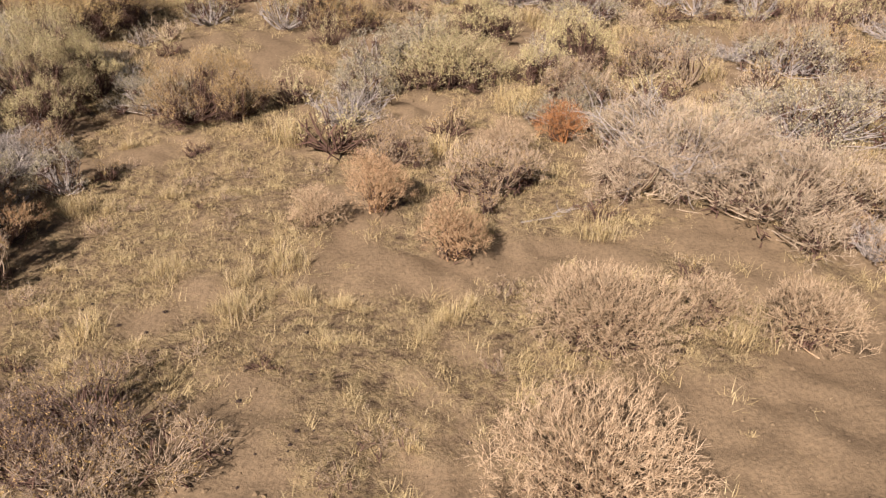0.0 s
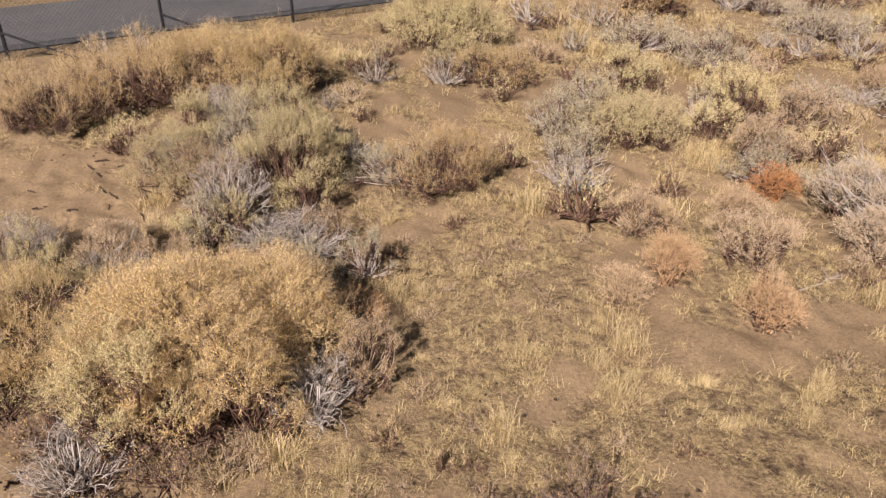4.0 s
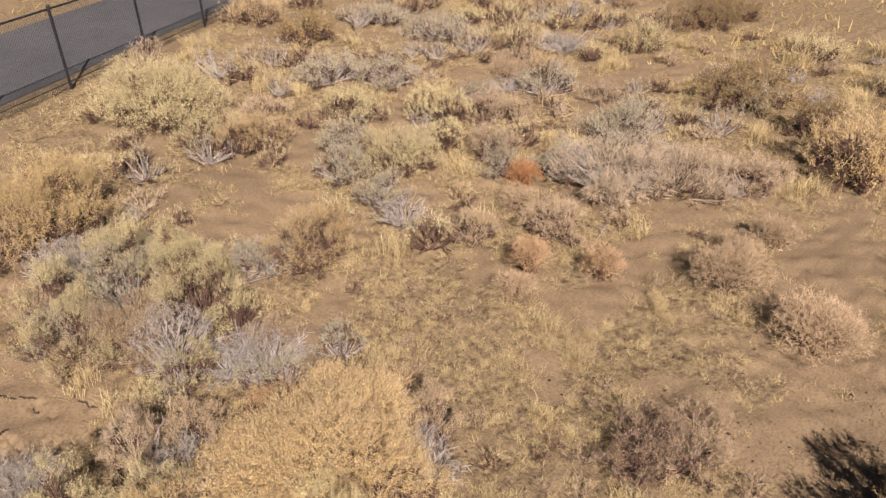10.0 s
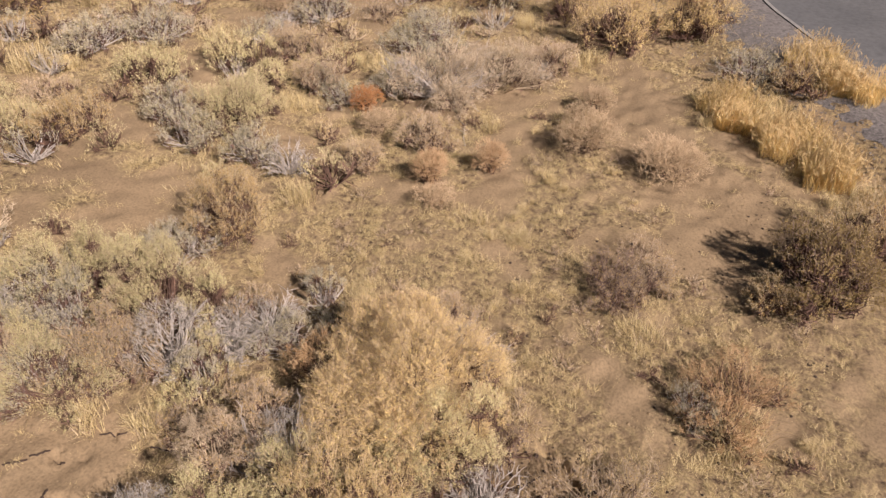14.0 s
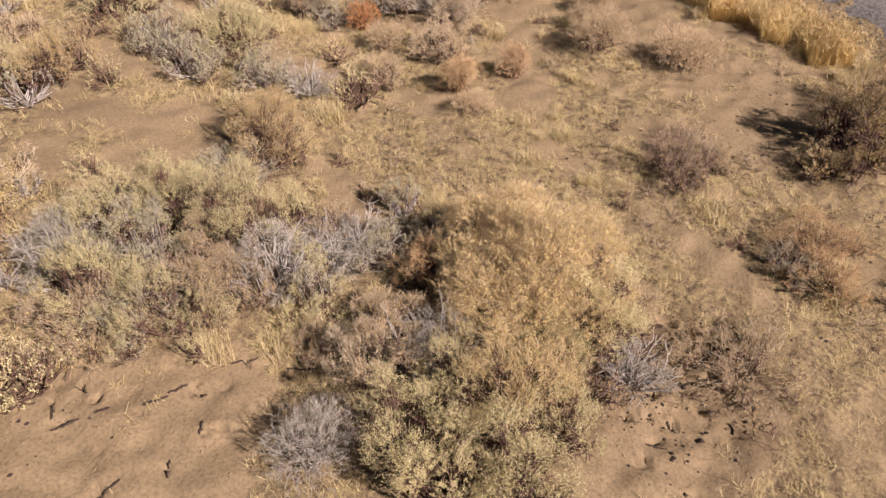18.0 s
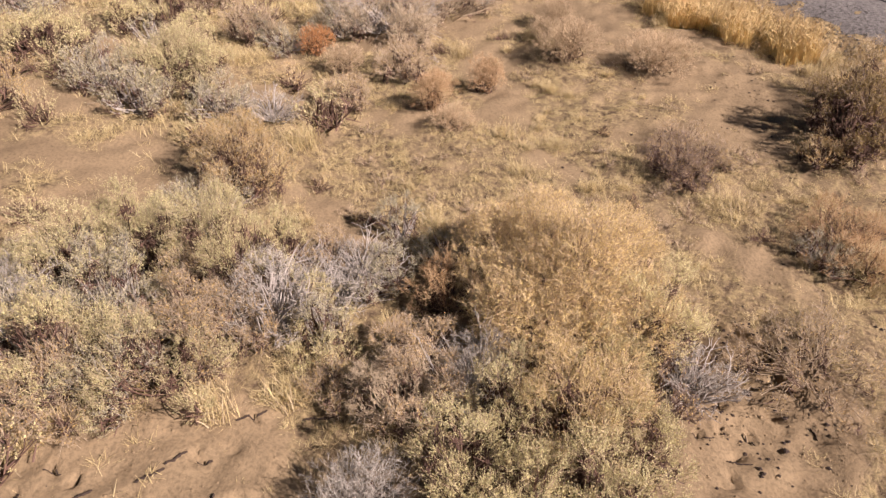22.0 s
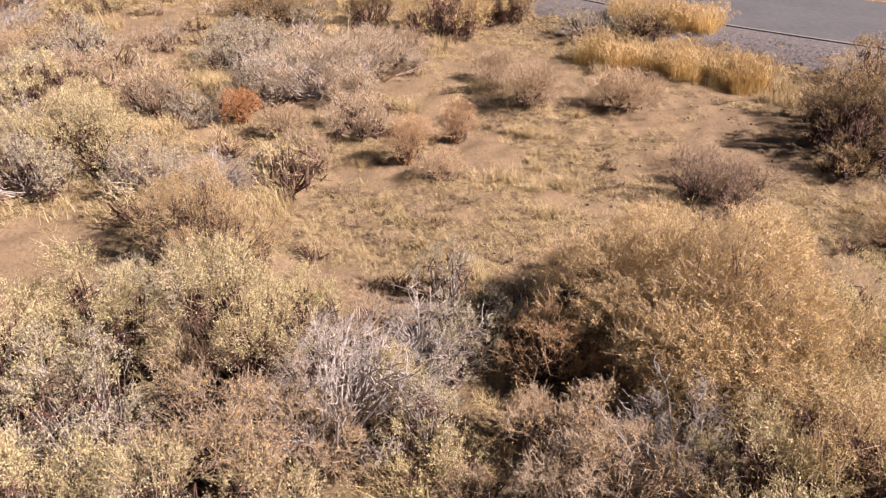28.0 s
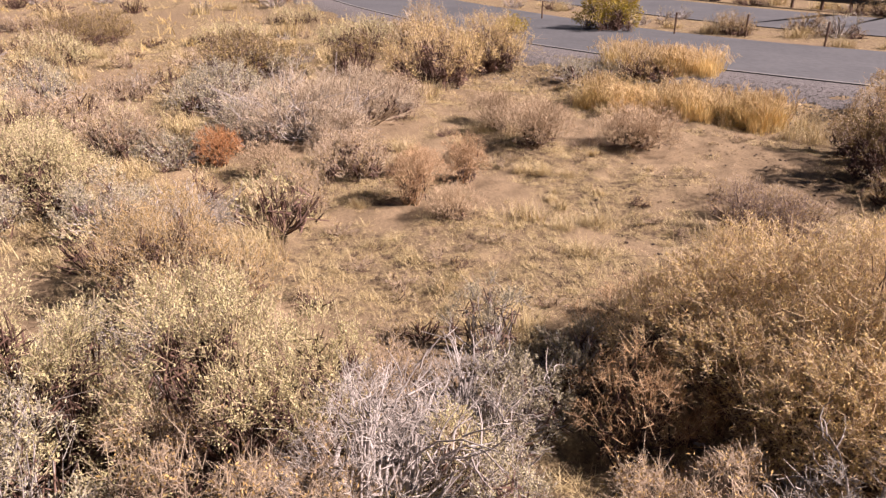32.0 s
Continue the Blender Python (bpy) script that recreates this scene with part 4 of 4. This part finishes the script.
def short_blades(x, y, z, length, width, lean, r2):
    """Short grass: one tapering piece a blade."""
    n = len(x)
    a = r2.uniform(0, 6.283, n)
    out, side = np.stack([np.cos(a), np.sin(a), np.zeros(n)], 1), np.stack([-np.sin(a), np.cos(a), np.zeros(n)], 1)
    p = np.stack([x, y, z], 1)
    t = p + unit(np.array([[0, 0, 1.0]]) + out * lean[:, None]) * length[:, None]
    w = width[:, None]
    v = np.stack([p - side * w, p + side * w, t + side * w * 0.25, t - side * w * 0.25], 1)
    return v.reshape(-1, 3), np.arange(n * 4).reshape(-1, 4)


def sow(n, x0, x1, y0, y1, per, tall, wide, seed, spread=0.05):
    r2 = np.random.default_rng(seed)
    x, y = r2.uniform(x0, x1, n), r2.uniform(y0, y1, n)
    keep = (r2.uniform(0, 1, n) < cover(x, y)) & (road_dist(x, y) > 0.3)
    db = fence_dist(x, y)
    keep &= (db < 0.4) | (db > 6.0)
    x, y = x[keep], y[keep]
    big = r2.uniform(0.5, 1.25, len(x)) * (0.75 + 0.5 * r2.uniform(0, 1, len(x)) ** 4)
    x, y, big = np.repeat(x, per), np.repeat(y, per), np.repeat(big, per)
    x, y = x + r2.normal(size=len(x)) * spread * big, y + r2.normal(size=len(x)) * spread * big
    z = height(x, y) - 0.01
    m = len(x)
    return short_blades(x, y, z, tall * big * r2.uniform(0.5, 1.2, m), wide * r2.uniform(0.7, 1.3, m), r2.uniform(0.3, 3.5, m), r2)


v, q = joined(sow(5000, -10.5, 5, 1.0, 11.5, 7, 0.09, 0.002, 31, 0.06), sow(1100, -8, 6, 0.6, 12, 70, 0.12, 0.002, 37, 0.07), sow(5600, -10.5, 6, 0.5, 12.5, 30, 0.13, 0.0026, 36, 0.048), sow(8000, -9, 17, 9, 22, 20, 0.2, 0.0035, 32, 0.075), sow(3000, 5, 18, 1, 10, 22, 0.18, 0.0035, 33, 0.07))
grass = tagged(new("dry_grass", quad_mesh("dry_grass", v, q, [M["grass"]])), "short straw-coloured dry grass scattered over the soil", "grass", kind="stuff")
v, q = joined(sow(3000, 10, 60, 2, 60, 8, 0.4, 0.016, 34, 0.2), sow(3000, -40, 30, 24, 70, 8, 0.4, 0.016, 35, 0.2))
grass_far = tagged(new("dry_grass", quad_mesh("dry_grass", v, q, [M["bunch"]])), "yellow dry grass in the fields beyond the shrubs", "grass", kind="stuff")

# ---- litter on the soil ----
def lumps(x, y, size, rng, sink=0.35, flat=0.7):
    """Small uneven lumps of six corners each, half sunk in the soil."""
    n = len(x)
    z = height(x, y)
    p = np.stack([x, y, z + size * flat * (0.5 - sink)], 1)
    corners = np.array([[1, 0, 0], [0, 1, 0], [-1, 0, 0], [0, -1, 0], [0, 0, 1], [0, 0, -1]], float)
    v = np.repeat(corners[None], n, 0) * rng.uniform(0.6, 1.2, (n, 6, 1))
    v[:, :, 2] *= flat
    a = rng.uniform(0, 6.283, n)
    c, s1 = np.cos(a)[:, None], np.sin(a)[:, None]
    v = np.stack([v[:, :, 0] * c - v[:, :, 1] * s1, v[:, :, 0] * s1 + v[:, :, 1] * c, v[:, :, 2]], -1) * size[:, None, None] * 0.5 + p[:, None]
    q = np.array([[4, 0, 1, 1], [4, 1, 2, 2], [4, 2, 3, 3], [4, 3, 0, 0], [5, 1, 0, 0], [5, 2, 1, 1], [5, 3, 2, 2], [5, 0, 3, 3]])
    f = (q[None] + np.arange(n)[:, None, None] * 6).reshape(-1, 4)
    return v.reshape(-1, 3), f[:, :3]


def tri_object(name, v, f, material, label, category):
    me = bpy.data.meshes.new(name)
    me.from_pydata(v.tolist(), [], f.tolist())
    me.materials.append(material)
    return tagged(new(name, me), label, category, kind="stuff")


def strewn(n, spots, rng):
    """n places spread about the given centres (x, y, spread)."""
    k = rng.integers(len(spots), size=n)
    s1 = np.array(spots, float)[k]
    return s1[:, 0] + rng.normal(size=n) * s1[:, 2], s1[:, 1] + rng.normal(size=n) * s1[:, 2]


rng = np.random.default_rng(91)
x, y = strewn(2600, [(-6.8, 3.8, 0.9), (-6.3, 3.3, 0.7), (-4.0, 5.0, 1.6), (-2.5, 4.2, 1.5), (0.5, 1.8, 0.8), (0.9, 1.5, 0.6), (-1.5, 2.6, 1.0), (2.0, 3.0, 1.2), (-8.0, 9.2, 0.8), (1.5, 6.0, 1.6)], rng)
v, f = lumps(x, y, rng.uniform(0.012, 0.05, len(x)) * rng.uniform(0.5, 1.3, len(x)), rng, 0.4, 0.5)
tri_object("soil_clods", v, f, M["soil"], "loose crumbs and clods of churned tan soil", "soil")
# dry dung, plus dark lumps that stand for shade in the churned pits
x, y = strewn(520, [(-6.9, 3.9, 0.6), (-5.95, 3.55, 0.2), (-6.3, 3.45, 0.2), (-7.2, 3.9, 0.35), (-6.25, 4.15, 0.2), (-6.3, 3.5, 0.45), (-6.6, 3.7, 0.5), (-6.1, 3.9, 0.4), (0.2, 1.6, 0.5), (-3.5, 0.9, 0.5), (-4.5, 2.2, 0.9), (-2.0, 2.6, 0.9), (-3.3, 4.8, 0.9), (-4.0, 5.7, 0.7), (-8.5, 10.2, 0.5), (-1.6, 3.4, 0.9), (0.6, 1.9, 0.7)], rng)
v, f = lumps(x, y, rng.uniform(0.015, 0.05, len(x)) * rng.uniform(0.6, 1.6, len(x)), rng, 0.3, 0.5)
tri_object("dung", v, f, M["dung"], "scattered dark dry dung and dark lumps put in for shaded pits", "dung")
x, y = strewn(2600, [(3.2, -0.9, 0.8), (4.6, 0.0, 0.8), (6.0, 0.9, 0.8), (2.0, -1.7, 0.8), (8.0, 1.9, 0.9)], rng)
keep = road_dist(x, y) > 0.25
v, f = lumps(x[keep], y[keep], rng.uniform(0.02, 0.07, keep.sum()), rng, 0.3, 0.7)
tri_object("gravel_stones", v, f, M["gravel"], "loose grey gravel stones on the road bank", "gravel")


# ---- cracks in the crusted sand: raised strips coloured dark as their undercut shade ----
def crack(x, y, length, turn, seed):
    r2 = np.random.default_rng(seed)
    n = 15
    s1 = np.linspace(-0.5, 0.5, n) * length
    wob = np.cumsum(r2.normal(size=n)) * 0.006
    wide = 0.0065 * np.sin(np.linspace(0.12, 3.02, n)) * r2.uniform(0.15, 1.9, n) + 0.002
    c, q1 = math.cos(radians(turn)), math.sin(radians(turn))

    def line(off, lift):
        px, py = x + s1 * c - (wob + off) * q1, y + s1 * q1 + (wob + off) * c
        return np.stack([px, py, height(px, py) + lift], 1)

    rows = [line(-wide, 0.004), line(-wide * 0.3, 0.016), line(wide * 0.5, 0.022), line(wide, 0.008)]
    v = np.concatenate(rows)
    i = np.arange(n - 1)
    q2 = np.concatenate([np.stack([i + k * n, i + 1 + k * n, i + 1 + (k + 1) * n, i + (k + 1) * n], 1) for k in range(3)])
    return tagged(new("crack_shade", quad_mesh("crack_shade", v, q2, [M["dung"]])), "thin strip coloured dark as the shade in a crack of the crusted sand", "crack", "dark cracks in the sand")


for i, (x, y, ln, a) in enumerate(((-7.95, 9.07, 0.24, -48), (-7.78, 8.91, 0.20, -45), (-7.75, 8.70, 0.12, -60), (-8.18, 9.49, 0.14, -55), (-8.38, 9.76, 0.26, -50), (-7.96, 9.82, 0.14, 70), (-8.16, 8.5, 0.14, 10),
                                    (-7.41, 4.09, 0.20, 75), (-6.12, 3.48, 0.45, -30), (-6.43, 3.33, 0.22, -40), (-7.14, 3.92, 0.14, 30), (-7.14, 4.35, 0.2, 80), (-7.07, 3.31, 0.12, 15), (-6.14, 3.93, 0.3, -35),
                                    (-7.25, 8.43, 0.28, -60), (-7.18, 7.84, 0.3, -70), (-8.28, 9.96, 0.2, 35), (-8.63, 8.62, 0.18, 20), (-8.91, 9.04, 0.22, -30))):
    crack(x, y, ln, a, 400 + i)


# ---- fallen sticks ----
def stick(x, y, length, turn, r, seed, key="wood"):
    """A crooked dry branch lying on the soil, with side twigs."""
    r2 = np.random.default_rng(seed)
    d = np.array([math.cos(radians(turn)), math.sin(radians(turn)), 0.0])
    a = np.array([[x, y, at_ground(x, y) + r]])
    e = np.array([[x + d[0] * length, y + d[1] * length, at_ground(x + d[0] * length, y + d[1] * length) + r]])
    pieces = [bent(a, e, np.array([[0, 0, 0.05 * length]]) + r2.normal(size=(1, 3)) * 0.06 * length, r, r * 0.35, r2, 6)]
    m = int(4 + length * 7)
    u = r2.uniform(0.25, 0.95, (m, 1))
    s0 = a + (e - a) * u + np.array([[0, 0, 0.02]])
    s1 = s0 + unit(d[None] + r2.normal(size=(m, 3)) * np.array([[0.8, 0.8, 0.3]])) * length * r2.uniform(0.12, 0.32, (m, 1))
    s1[:, 2] = np.maximum(s1[:, 2], s0[:, 2])
    pieces.append(bent(s0, s1, r2.normal(size=(m, 3)) * 0.02, r * 0.5, r * 0.2, r2, 3))
    v, q = joined(*pieces)
    base = np.array([x, y, at_ground(x, y)])
    ob = new("fallen_branch", quad_mesh("fallen_branch", v - base, q, [M[key]], soft=True))
    ob.location = base
    return tagged(ob, "bleached dry branch lying on the sandy soil", "branch", "fallen bleached branches")


for i, (x, y, ln, a) in enumerate(((0.9, 6.9, 0.9, 20), (-5.5, 8.6, 1.0, -20), (-5.8, 8.1, 1.1, 60), (-5.1, 8.0, 0.9, 100), (-6.2, 8.9, 0.8, -80), (-5.0, 7.6, 0.8, 160), (-6.5, 6.6, 0.8, -40), (-6.3, 6.3, 0.7, 10),
                                    (-7.3, 10.3, 0.7, 70))):
    stick(x, y, ln, a, 0.012 + 0.006 * (i % 3), 500 + i)


# ---- small posts and a rail along the far roads ----
def marker_post(x, y, h):
    root = new("marker_post")
    root.matrix_world = pose(x, y, 0.37)
    rod_part("shaft", (x, y, 0.22), (x, y, 0.37 + h), 0.03, M["rusty"], root, 6)
    rod_part("cap", (x, y, 0.37 + h), (x, y, 0.37 + h + 0.03), 0.036, M["rusty"], root, 6)
    return tagged(root, "short rusty steel marker post beside the road", "post", "rusty marker posts")


for x, y in ((11.1, -3.9), (10.0, -5.6), (7.6, -6.3), (13.2, -2.7), (16.5, -1.8)):
    marker_post(x, y, 0.62)

rail_pts = edge_curve(-17.6)[10:58:2]
rail = new("guard_rail")
tagged(rail, "dark steel guard rail behind the far road", "guard rail")
for a, b in zip(rail_pts, rail_pts[1:]):
    for zz in (0.8, 1.02):
        rod_part("rail", (a.x, a.y, zz), (b.x, b.y, zz), 0.09, M["steel"], rail, 6)
for a in rail_pts:
    rod_part("rail_post", (a.x, a.y, 0.2), (a.x, a.y, 1.08), 0.07, M["rusty"], rail, 6)
